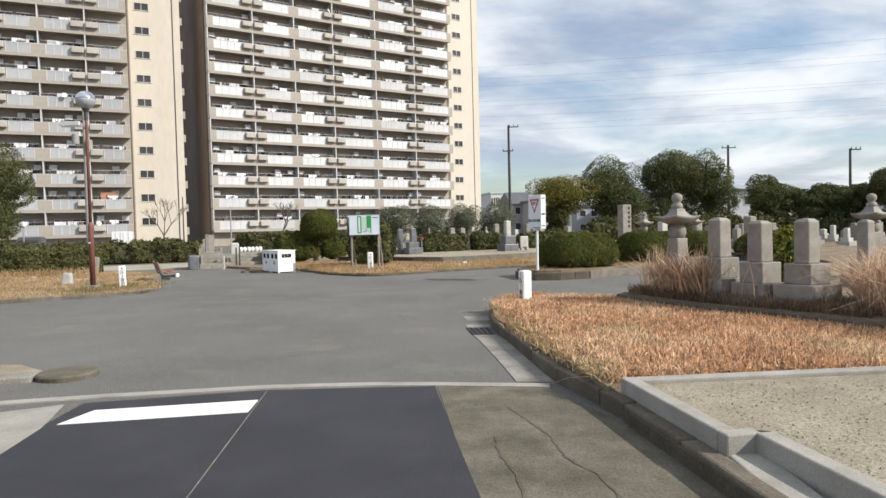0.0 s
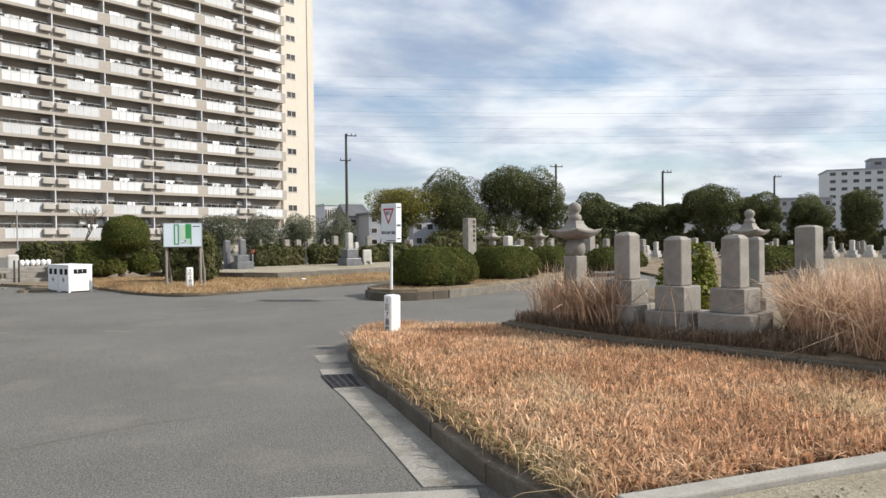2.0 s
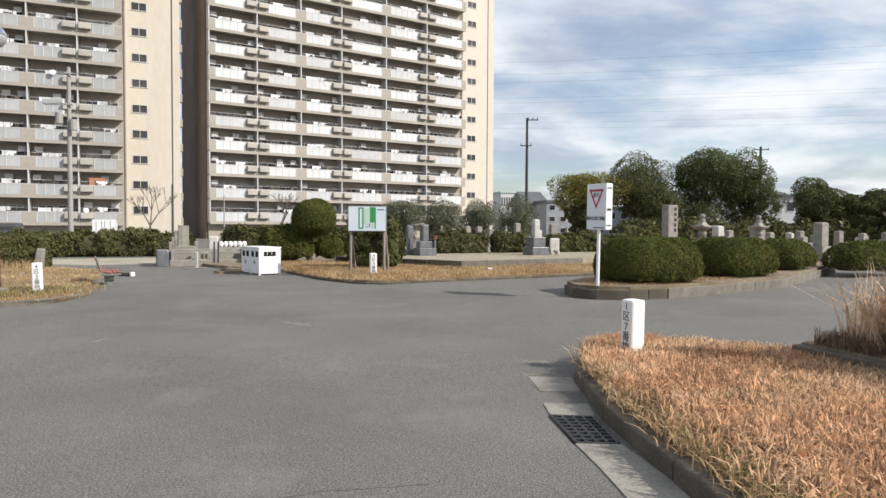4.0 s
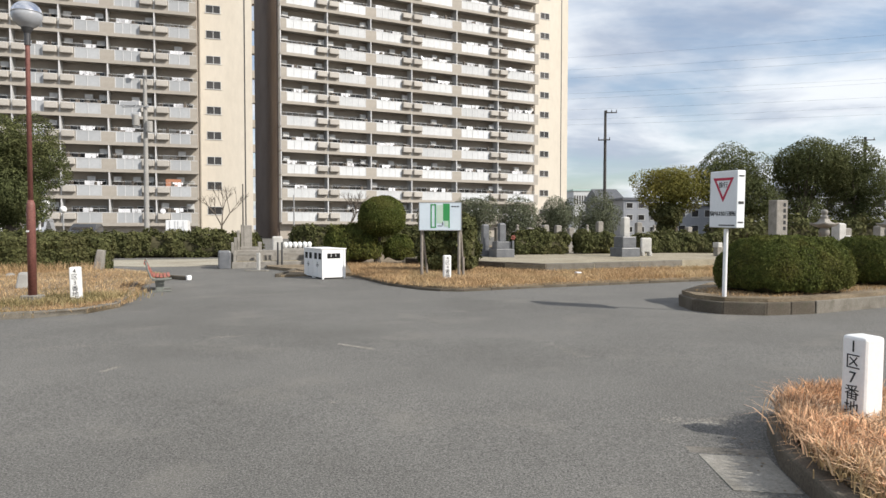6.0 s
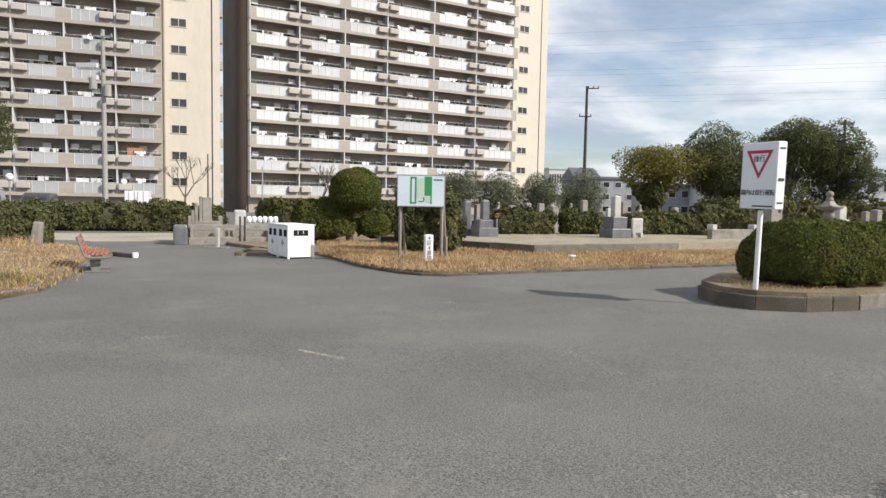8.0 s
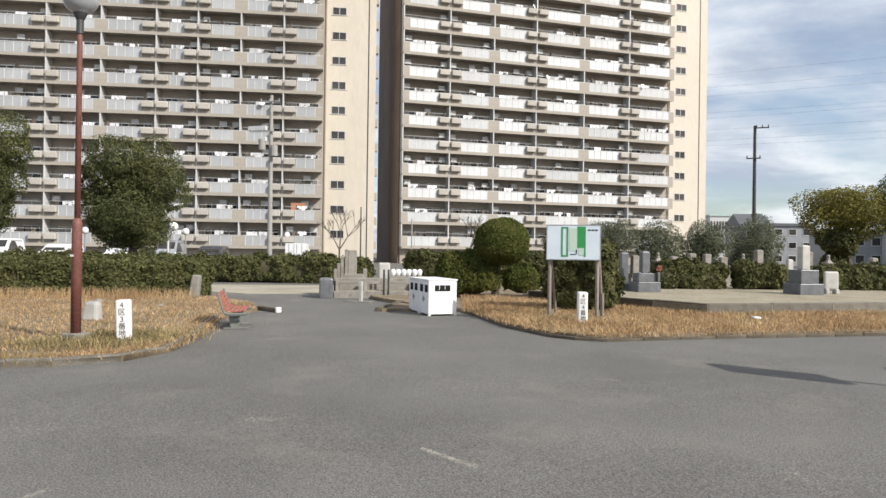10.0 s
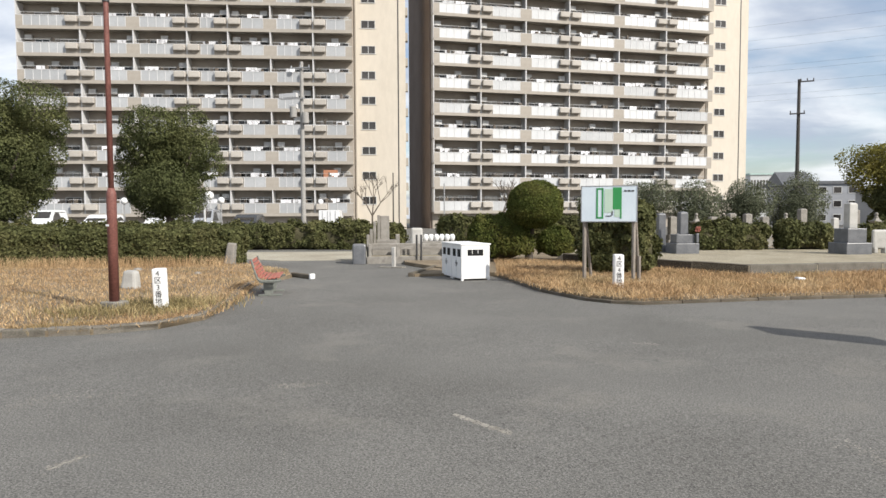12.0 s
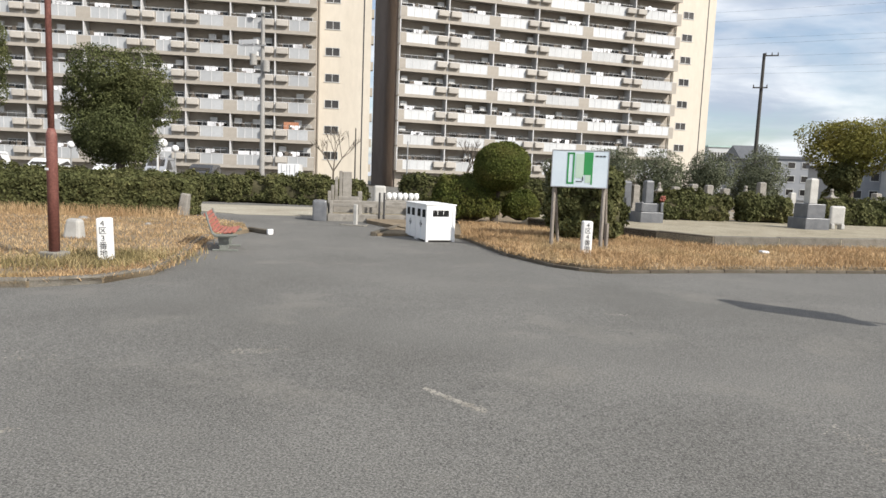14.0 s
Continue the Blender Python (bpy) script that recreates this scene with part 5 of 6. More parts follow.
def lantern(m, s, label):
    o = thing("stone_lantern", m, label, "stone lantern", "stone lanterns")
    part("base", boxes(((-0.17 * s, -0.17 * s, -0.05), (0.17 * s, 0.17 * s, 0.4 * s)), bevel=0.02), "granite", o)
    part("pillar", boxes(((-0.125 * s, -0.125 * s, 0.3 * s), (0.125 * s, 0.125 * s, 1.0 * s)), bevel=0.015), "granite", o)
    bm = bmesh.new()
    lathe(bm, [(0.09 * s, 0.98 * s), (0.135 * s, 1.02 * s), (0.155 * s, 1.1 * s), (0.14 * s, 1.19 * s), (0.1 * s, 1.26 * s)], 20)
    part("fire_box", bm, "granite", o, smooth=True)
    bm = bmesh.new()
    lathe(bm, [(0.12 * s, 1.25 * s), (0.25 * s, 1.285 * s), (0.295 * s, 1.325 * s), (0.3 * s, 1.35 * s), (0.215 * s, 1.375 * s), (0.15 * s, 1.42 * s), (0.11 * s, 1.48 * s), (0.095 * s, 1.53 * s)], 32, square=0.8)
    for v in bm.verts:
        q = math.hypot(v.co.x, v.co.y) / s
        v.co.z += 0.045 * s * max(0.0, (q - 0.24) / 0.12)
    part("roof", bm, "granite", o)
    bm = bmesh.new()
    lathe(bm, [(0.07 * s, 1.5 * s), (0.105 * s, 1.55 * s), (0.095 * s, 1.61 * s), (0.06 * s, 1.635 * s), (0.085 * s, 1.67 * s), (0.1 * s, 1.72 * s), (0.085 * s, 1.775 * s), (0.03 * s, 1.81 * s)], 20)
    part("finial", bm, "granite", o, smooth=True)
    return o


gravestone(pose(5.04, 10.14, 0.38, 0, 0, GRID), 0.118, 0.56, ((0.27, 0.28), (0.19, 0.3)), "granite", "weathered grey granite gravestone on a stepped plinth")
gravestone(pose(5.39, 9.57, 0.34, 0, 0, GRID), 0.12, 0.55, ((0.27, 0.28), (0.19, 0.29)), "granite", "weathered grey granite gravestone on a stepped plinth")
gravestone(pose(5.76, 9.02, 0.34, 0, 0, GRID), 0.112, 0.56, ((0.29, 0.3), (0.195, 0.27)), "granite", "broad grey granite gravestone on a wide stepped plinth")
gravestone(pose(10.4, 13.3, 0.34, 0, 0, GRID), 0.19, 0.8, ((0.38, 0.25), (0.28, 0.26)), "granite", "tall weathered granite gravestone in pampas grass")
gravestone(pose(8.09, 11.75, 0.34, 0, 0, GRID), 0.1, 0.7, ((0.28, 0.2), (0.18, 0.2)), "granite", "slim granite gravestone behind the front row")
lantern(pose(4.62, 10.78, 0.37, 0, 0, GRID), 0.88, "grey stone lantern with a broad roof in tall dry grass")
lantern(pose(8.95, 13.05, 0.34, 0, 0, GRID), 0.9, "grey stone lantern with a broad roof behind the graves")

# graves on the gravel platform
o = gravestone(pose(-1.2, 29.3, 0.3, 0, 0, GRID), 0.115, 0.6, ((0.33, 0.28), (0.24, 0.24)), "granite_dark", "polished dark granite family grave on the gravel platform")
for x in (-0.32, 0.25):
    part("vase", boxes(((x, -0.32, 0.3), (x + 0.07, -0.25, 0.55)), bevel=0.01), "granite_dark", o)
bm = bmesh.new()
for i in range(14):
    bmesh.ops.create_icosphere(bm, subdivisions=1, radius=0.03, matrix=Matrix.Translation((0.285 + RNG.uniform(-0.06, 0.06), -0.285 + RNG.uniform(-0.05, 0.05), 0.6 + RNG.uniform(0, 0.12))))
part("flowers", bm, "bench_red", o, "small red flowers")
gravestone(pose(-1.8, 29.75, 0.3, 0, 0, GRID), 0.11, 0.88, ((0.24, 0.2),), "granite_dark", "dark upright memorial slab beside the family grave")
o = gravestone(pose(3.0, 30.45, 0.3, 0, 0, GRID), 0.12, 0.66, ((0.36, 0.3), (0.27, 0.38)), "granite_pale", "tall grey granite grave with pale shaft on the platform", base_mat="granite_dark")
bm = bmesh.new()
box(bm, (-0.21, -0.05, 0.12), (0.21, 0.05, 0.64), 0.05)
box(bm, (-0.19, -0.1, 0), (-0.09, 0.1, 0.15), 0.02)
box(bm, (0.09, -0.1, 0), (0.19, 0.1, 0.15), 0.02)
tagged(part("memorial_slab", bm, "granite_pale", at=pose(3.78, 30.95, 0.3, 0, 0, 20)), "pale granite memorial slab on two feet", "memorial slab")

# the walled plot by the lane
o = thing("family_plot", pose(-9.5, 26.4, 0, 0, 0, GRID), "family grave plot behind a low stone fence with rails", "grave plot")
part("base", boxes(((0, 0, -0.03), (2.6, 0.18, 0.2)), bevel=0.02), "granite", o)
part("floor", boxes(((0, 0.18, -0.03), (2.7, 2.6, 0.22))), "gravel", o)
part("corner_block", boxes(((-0.4, -0.15, -0.03), (-0.02, 0.5, 0.56)), bevel=0.05), "granite_dark", o, "dark stone block")
for x in (0.05, 0.85, 2.45):
    part("fence_post", boxes(((x, 0.04, 0.18), (x + 0.09, 0.13, 0.56)), bevel=0.012), "granite", o)
for a, b in ((0.14, 0.85), (0.94, 1.35), (1.62, 2.45)):
    part("rail", boxes(((a, 0.05, 0.4), (b, 0.11, 0.48)), bevel=0.01), "granite", o)
for x in (1.42, 1.55):
    bm = bmesh.new()
    tube(bm, (x, 0.0, 0.0), (x, 0.0, 0.82), 0.028, n=10)
    part("gate_post", bm, "dark_metal", o)
part("side_wall", boxes(((0.02, 0.18, 0.2), (0.16, 1.9, 0.46)), bevel=0.02), "granite", o)
part("rear_wall", boxes(((0.16, 0.36, 0.2), (2.6, 0.5, 0.56)), bevel=0.02), "granite", o)
for x, hh, q in ((0.0, 0.82, 0.2), (0.09, 0.98, 0.3), (0.19, 1.2, 0.42), (0.31, 1.38, 0.55), (0.44, 1.36, 0.6)):
    part("upright_slab", boxes(((x, q, 0.2), (x + 0.085, q + 0.1, hh)), bevel=0.01), "granite", o)
part("grave_shaft", boxes(((0.4, 0.58, 0.5), (0.66, 0.84, 1.36)), bevel=0.02), "granite", o)
part("grave_foot", boxes(((0.28, 0.5, 0.2), (0.86, 0.95, 0.66)), bevel=0.02), "granite", o)
part("side_stone", boxes(((0.84, 0.52, 0.2), (0.96, 0.66, 0.82)), bevel=0.02), "granite", o)
o = thing("family_grave", pose(-8.5, 27.72, 0.22, 0, 0, GRID), "low pale family grave with a row of white vases", "grave")
part("plinth", boxes(((0.12, -0.1, 0), (1.2, 0.3, 0.38)), bevel=0.03), "granite", o)
part("headstone", boxes(((-0.2, -0.06, 0), (0.14, 0.12, 0.78)), bevel=0.05), "granite_pale", o)
for i in range(6):
    bm = bmesh.new()
    lathe(bm, [(0.04, 0.38), (0.065, 0.42), (0.08, 0.49), (0.07, 0.56), (0.035, 0.59)], 12)
    part("vase", bm, "white", o, at=(0.24 + i * 0.16, 0.08 + 0.04 * (i % 2), 0.0), smooth=True)
o = thing("guard_post", pose(-8.18, 25.45, 0), "slim pale stone post on the lane", "bollard")
part("post", boxes(((-0.045, -0.045, -0.03), (0.045, 0.045, 0.54)), bevel=0.012), "granite_pale", o)
part("footing", boxes(((-0.4, -0.12, -0.03), (0.3, 0.1, 0.03)), bevel=0.01), "kerb_pale", o)

# the wide cemetery beyond: rows of smaller graves
proto = [gravestone(pose(10.1, 31.0, 0.08, 0, 0, GRID), 0.16, 0.75, ((0.42, 0.3), (0.28, 0.3)), "granite_pale", "pale granite gravestone in the wide cemetery", "cemetery rows"),
         gravestone(pose(12.6, 32.2, 0.08, 0, 0, GRID), 0.13, 0.6, ((0.36, 0.25), (0.24, 0.25)), "granite", "grey granite gravestone in the wide cemetery", "cemetery rows"),
         gravestone(pose(14.2, 31.4, 0.08, 0, 0, GRID), 0.2, 0.9, ((0.45, 0.35), (0.3, 0.25)), "granite", "tall grey granite gravestone in the wide cemetery", "cemetery rows"),
         gravestone(pose(11.4, 33.6, 0.08, 0, 0, GRID), 0.2, 0.35, ((0.4, 0.3), (0.3, 0.25)), "granite_pale", "low pale gravestone in the wide cemetery", "cemetery rows")]
far_lantern = lantern(pose(8.5, 28.1, 0.08, 0, 0, GRID), 0.98, "small pale stone lantern among the graves")
copy_thing(far_lantern, pose(11.3, 30.2, 0.08, 0, 0, GRID))
R = random.Random(31)
CEM = [(9.5, 33), (16, 32), (40, 30), (50, 42), (30, 46), (14, 44)]
for i in range(14):
    for j in range(12):
        x = 9 + i * 2.3 * math.cos(radians(GRID)) - j * 2.1 * math.sin(radians(GRID)) + R.uniform(-0.4, 0.4) + 6
        y = 26 + i * 2.3 * math.sin(radians(GRID)) * 0.6 + j * 2.1 * math.cos(radians(GRID)) + R.uniform(-0.4, 0.4)
        if inside(CEM, x, y) and R.random() < 0.9:
            if R.random() < 0.07:
                copy_thing(far_lantern, pose(x, y, 0.08, 0, 0, GRID + R.uniform(-4, 4)) @ Matrix.Scale(0.85, 4))
            else:
                copy_thing(R.choice(proto), pose(x, y, R.uniform(0, 0.08), 0, 0, GRID + R.uniform(-4, 4)) @ Matrix.Diagonal((0.72, 0.72, R.uniform(0.62, 0.85), 1)))
for i, x in enumerate((-2.6, -1.9, -1.0, -0.4, 0.3, 0.9, 1.5, 2.3, 2.9, 3.5, 4.1, 4.8, 5.6, 6.6, 7.4)):
    y = 38.4 + x * 0.38 + R.uniform(-0.3, 0.3)
    if i % 5 == 2:
        copy_thing(far_lantern, pose(x, y, 0.0, 0, 0, GRID) @ Matrix.Diagonal((0.72, 0.72, 0.8, 1)))
    else:
        copy_thing(R.choice(proto), pose(x, y, 0.08, 0, 0, GRID + R.uniform(-5, 5)) @ Matrix.Diagonal((0.68, 0.68, R.uniform(0.78, 0.98), 1)))
o = thing("memorial_stone", pose(8.95, 33.4, 0.08, 0, 0, GRID), "tall carved memorial stone with dark lettering", "memorial stone")
part("slab", boxes(((-0.27, -0.2, 0.3), (0.27, 0.2, 2.25)), bevel=0.03), "granite", o)
part("plinth", boxes(((-0.55, -0.45, -0.05), (0.55, 0.45, 0.31)), bevel=0.03), "granite", o)
for k in range(5):
    part("writing", boxes(((0.05, -0.207, 2.0 - k * 0.22), (0.17, -0.2, 2.14 - k * 0.22))), "ink", o)
o = thing("plot_wall", pose(6.2, 31.0, 0.0, 0, 0, 31), "low grey wall with posts round a grave plot", "low wall")
part("wall", boxes(((0, 0, -0.03), (6.0, 0.2, 0.62)), bevel=0.02), "kerb_pale", o)
for x in (0, 1.9, 3.9, 5.85):
    part("post", boxes(((x, -0.03, 0.6), (x + 0.2, 0.23, 0.78)), bevel=0.02), "granite_pale", o)

# ---- planting ----
hedge("hedge", pose(-19.55, 21.75, 0.02, 0, 0, 24.6), 15.2, 1.0, 0.98, 0.055, 80000, "clipped evergreen hedge along the lawn", "hedge", corner=0.2, amp=0.12, seed=2)
hedge("hedge", pose(-21.9, 30.4, 0.0, 0, 0, 21), 21.0, 0.9, 1.02, 0.07, 52000, "uneven dark evergreen hedge in front of the car park", "hedge", corner=0.25, amp=0.3, seed=3)
hedge("clipped_bush", pose(4.45, 19.15, 0.13, 0, 0, 24), 2.35, 1.65, 0.95, 0.024, 60000, "broad clipped green bush on the sign island", "bush", "leaf_box", corner=0.6, amp=0.07, seed=4, group="clipped bushes", dome=0.24)
hedge("clipped_bush", pose(7.0, 21.2, 0.13, 0, 0, 36), 2.35, 1.6, 0.92, 0.028, 42000, "broad clipped green bush on the sign island", "bush", "leaf_box", corner=0.6, amp=0.07, seed=5, group="clipped bushes", dome=0.24)
hedge("clipped_bush", pose(9.6, 24.1, 0.13, 0, 0, 48), 2.2, 1.4, 0.85, 0.036, 14000, "broad clipped green bush on the sign island", "bush", "leaf_box", corner=0.42, amp=0.06, seed=6, group="clipped bushes", dome=0.24)
hedge("clipped_bush", pose(12.6, 25.2, 0.08, 0, 0, 30), 3.0, 1.3, 0.8, 0.045, 9000, "low clipped bush beyond the graves", "bush", "leaf_box", corner=0.4, amp=0.08, seed=7, group="clipped bushes", dome=0.24)
hedge("clipped_bush", pose(17.5, 22.5, 0.08, 0, 0, 20), 3.5, 1.3, 0.8, 0.05, 8000, "low clipped bush beyond the graves", "bush", "leaf_box", corner=0.4, amp=0.1, seed=8, group="clipped bushes", dome=0.24)
hedge("clipped_bush", pose(-6.2, 28.4, 0.05, 0, 0, 10), 1.9, 1.4, 1.25, 0.045, 14000, "rounded dull green bush beside the ball tree", "bush", "leaf_box", corner=0.5, amp=0.12, seed=9, group="clipped bushes", dome=0.24)
hedge("clipped_bush", pose(-4.75, 29.3, 0.09, 0, 0, 10), 1.1, 1.0, 0.85, 0.045, 7000, "small rounded bush under the ball tree", "bush", "leaf_box", corner=0.4, amp=0.08, seed=10, group="clipped bushes", dome=0.24)
hedge("ivy_bush", pose(-2.28, 24.35, 0.09, 0, 0, -10), 1.5, 1.0, 1.45, 0.055, 15000, "dark glossy evergreen shrub behind the map board", "shrub", "leaf_hedge", corner=0.4, amp=0.25, seed=11)
hedge("hedge", pose(0.05, 31.75, 0.28, 0, 0, 27), 2.3, 0.7, 0.82, 0.06, 9000, "low hedge with bare twigs behind the grave platform", "hedge", "leaf_hedge", corner=0.25, amp=0.2, seed=12)
hedge("hedge", pose(2.15, 32.7, 0.28, 0, 0, 27), 1.7, 0.7, 0.78, 0.06, 7000, "low hedge with bare twigs behind the grave platform", "hedge", "leaf_hedge", corner=0.25, amp=0.2, seed=13)
hedge("hedge", pose(5.6, 34.5, 0.15, 0, 0, 27), 4.2, 0.8, 0.85, 0.07, 9000, "low dark hedge at the cemetery's edge", "hedge", "leaf_hedge", corner=0.25, amp=0.25, seed=14)
hedge("hedge", pose(16, 46.5, 0.09, 0, 0, 15), 14.0, 1.2, 1.5, 0.14, 9000, "dark hedge below the park trees", "hedge", "leaf_hedge", corner=0.4, amp=0.5, seed=15)
hedge("hedge", pose(34, 46.5, 0.05, 0, 0, -10), 24.0, 1.4, 1.4, 0.16, 11000, "dark hedge below the park trees", "hedge", "leaf_hedge", corner=0.4, amp=0.5, seed=16)
hedge("hedge", pose(-8.8, 40.0, 0.05, 0, 0, 12), 7.5, 1.0, 1.2, 0.1, 10000, "uneven green hedge at the end of the car park", "hedge", "leaf_hedge", corner=0.3, amp=0.3, seed=17)

# the ball tree
o = thing("ball_tree", (-5.08, 27.6, 0.05), "clipped ball-shaped tree on a gnarled trunk", "tree")
bm = bmesh.new()
for a, b, r0, r1 in (((0, 0, -0.1), (-0.06, 0.03, 0.5), 0.13, 0.1), ((-0.06, 0.03, 0.48), (0.05, 0.0, 0.95), 0.1, 0.08), ((0.05, 0, 0.93), (-0.2, 0.1, 1.5), 0.06, 0.03), ((0.05, 0, 0.93), (0.25, -0.1, 1.5), 0.06, 0.03), ((0.04, 0, 0.9), (0.0, 0.2, 1.7), 0.06, 0.03)):
    tube(bm, a, b, r0, r1, 9)
part("trunk", bm, "dark_bark", o)
# solid dark core painting the shade behind the ball's leaves
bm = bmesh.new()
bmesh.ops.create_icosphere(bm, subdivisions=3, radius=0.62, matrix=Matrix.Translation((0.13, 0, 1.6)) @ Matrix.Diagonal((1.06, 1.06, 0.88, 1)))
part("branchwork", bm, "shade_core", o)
d = np.random.default_rng(70).normal(0, 1, (24000, 3))
d /= np.linalg.norm(d, axis=1)[:, None]
P = d * 0.72
P += d * (lumpy(P, 0.09, 2.2, 3.0) + np.random.default_rng(71).normal(0, 0.02, 24000))[:, None]
P = P * np.array([1.07, 1.07, 0.88]) + np.array([0.13, 0, 1.6])
part("foliage", leaves("foliage", P, d, 0.032, "leaf_box", 72), None, o)

# trees
tree("tree", (-23.5, 33.2, 0), 6.7, 4.7, 1.9, 0.055, 85000, "rounded evergreen tree behind the hedge", seed=21, lobes=17, bottom=0.45)
tree("tree", (-28.0, 28.9, 0), 7.4, 5.1, 1.8, 0.055, 85000, "large rounded evergreen tree behind the hedge", seed=22, lobes=17, bottom=0.5)
for i, (x, y, h, w, mt) in enumerate(((12.4, 50.4, 6.9, 5.6, "leaf_tree"), (16.6, 51.6, 7.2, 4.9, "leaf_tree"), (20.1, 52.8, 6.6, 4.9, "leaf_tree"), (23.3, 49.0, 4.5, 3.3, "leaf_tree"), (25.5, 48.4, 3.4, 2.4, "leaf_tree"), (27.1, 48.1, 4.0, 2.6, "leaf_tree"), (28.8, 47.7, 4.3, 2.0, "leaf_tree"), (30.2, 45.4, 5.3, 3.9, "leaf_tree"), (33.9, 44.6, 4.7, 3.3, "leaf_tree"), (37.2, 43.9, 3.6, 2.6, "leaf_tree"), (41.0, 43.1, 4.6, 3.1, "leaf_tree"), (46.3, 54.2, 4.8, 4.2, "leaf_tree"), (47.5, 44.0, 5.2, 4.2, "leaf_tree"))):
    tree("tree", (x, y, 0), h + 0.3, w * 1.1, 1.4, 0.072, 34000, "rounded evergreen park tree beyond the cemetery" if mt == "leaf_tree" else "yellowing park tree beyond the cemetery", mt, seed=40 + i, lobes=12, bottom=0.42)
tree("tree", (8.3, 49.3, 0), 5.2, 5.6, 3.1, 0.075, 19000, "spreading flat-topped park tree with yellowing leaves", "leaf_yellow", seed=58, lobes=14, bottom=0.15, squash=0.8)
tree("tree", (7.6, 48.6, 0), 2.9, 2.2, 0.8, 0.1, 6000, "low dark evergreen under the spreading tree", "leaf_hedge", seed=59, lobes=8, bottom=0.5)
for i, (x, y, h, w) in enumerate(((-3.0, 37.2, 2.6, 2.6), (-1.0, 39.8, 2.9, 2.7), (1.0, 40.9, 2.9, 2.6), (3.0, 42.2, 3.2, 2.9), (-4.4, 36.0, 2.5, 2.0))):
    tree("olive_tree", (x, y, 0), h, w, 0.8, 0.042, 19000, "grey-green olive tree behind the graves", "leaf_olive", seed=60 + i, lobes=10, bottom=0.6, squash=1.15)
tree("shrub", (6.5, 11.0, 0.33), 1.2, 0.95, 0.25, 0.05, 3400, "yellow-green leafy shrub between the graves", "leaf_lime", seed=77, lobes=8, bottom=0.9, category="shrub", squash=1.4)


def bare_tree(base, h, label, seed):
    R = random.Random(seed)
    o = thing("bare_tree", base, label, "tree")
    bm = bmesh.new()

    def grow(a, d, ln, r, lv):
        b = a + d * ln
        tube(bm, a, b, r, r * 0.65, 6)
        if lv:
            for _ in range(3 if lv > 1 else 4):
                e = (d + Vector((R.uniform(-0.7, 0.7), R.uniform(-0.7, 0.7), R.uniform(-0.1, 0.45)))).normalized()
                grow(b, e, ln * R.uniform(0.6, 0.85), r * 0.6, lv - 1)
    grow(Vector((0, 0, -0.1)), Vector((0, 0, 1)), h * 0.3, h * 0.018, 4)
    part("trunk", bm, "bark", o)


bare_tree((-21.9, 50.0, 0), 4.8, "bare winter tree in front of the tower block", 4)
bare_tree((-14.5, 56.0, 0), 4.6, "bare winter tree in front of the tower block", 6)
bare_tree((-31.0, 44.0, 0), 2.6, "small bare winter tree beside the car park", 8)

# tall dry grass about the near graves
sp = np.concatenate([scatter([(4.15, 11.3), (4.38, 10.45), (4.7, 9.85), (4.95, 10.0), (4.75, 11.3)], 750, 0.35, 81), scatter([(4.6, 10.9), (5.2, 8.95), (5.6, 8.9), (5.4, 10.2)], 60, 0.35, 82)])
tagged(part("tall_grass", blades("tall_grass", sp, 0.8, 0.1, 0.017, "grass_plume", 0.5, 83, 0.9), None), "tall arching dry grass round the stone lantern", "dry grass", kind="stuff")
sp = scatter([(3.95, 11.4), (4.25, 10.55), (4.77, 9.5), (5.37, 8.75), (5.9, 7.85), (6.4, 8.6), (5.7, 10.0), (4.9, 11.7)], 13000, 0.33, 84)
tagged(part("undergrowth", blades("undergrowth", sp, 0.19, 0.1, 0.009, "grass_dark", 0.7, 85, 0.8), None), "brown withered undergrowth at the foot of the graves", "dry grass", kind="stuff")
sp = np.concatenate([scatter([(6.3, 8.9), (6.5, 7.2), (7.3, 6.2), (12, 6.5), (13, 10.0), (8.6, 10.4), (6.9, 9.6)], 10000, 0.35, 86), scatter([(6.05, 8.5), (6.12, 7.55), (7.1, 6.1), (8.2, 7.5), (7.0, 9.4)], 4200, 0.35, 90)])
tagged(part("pampas_grass", blades("pampas_grass", sp, 0.85, 0.1, 0.013, "grass_plume", 0.7, 87, 1.0), None), "tall golden pampas grass beside the graves", "pampas grass", kind="stuff")
sp = scatter([(8.5, 12), (13, 10), (30, 12), (30, 19), (12, 17.5)], 9000, 0.3, 88)
tagged(part("rough_grass", blades("rough_grass", sp, 0.35, 0.1, 0.014, "grass_plume", 0.6, 89, 0.7), None), "rough straw grass over the back of the plot", "dry grass", kind="stuff")


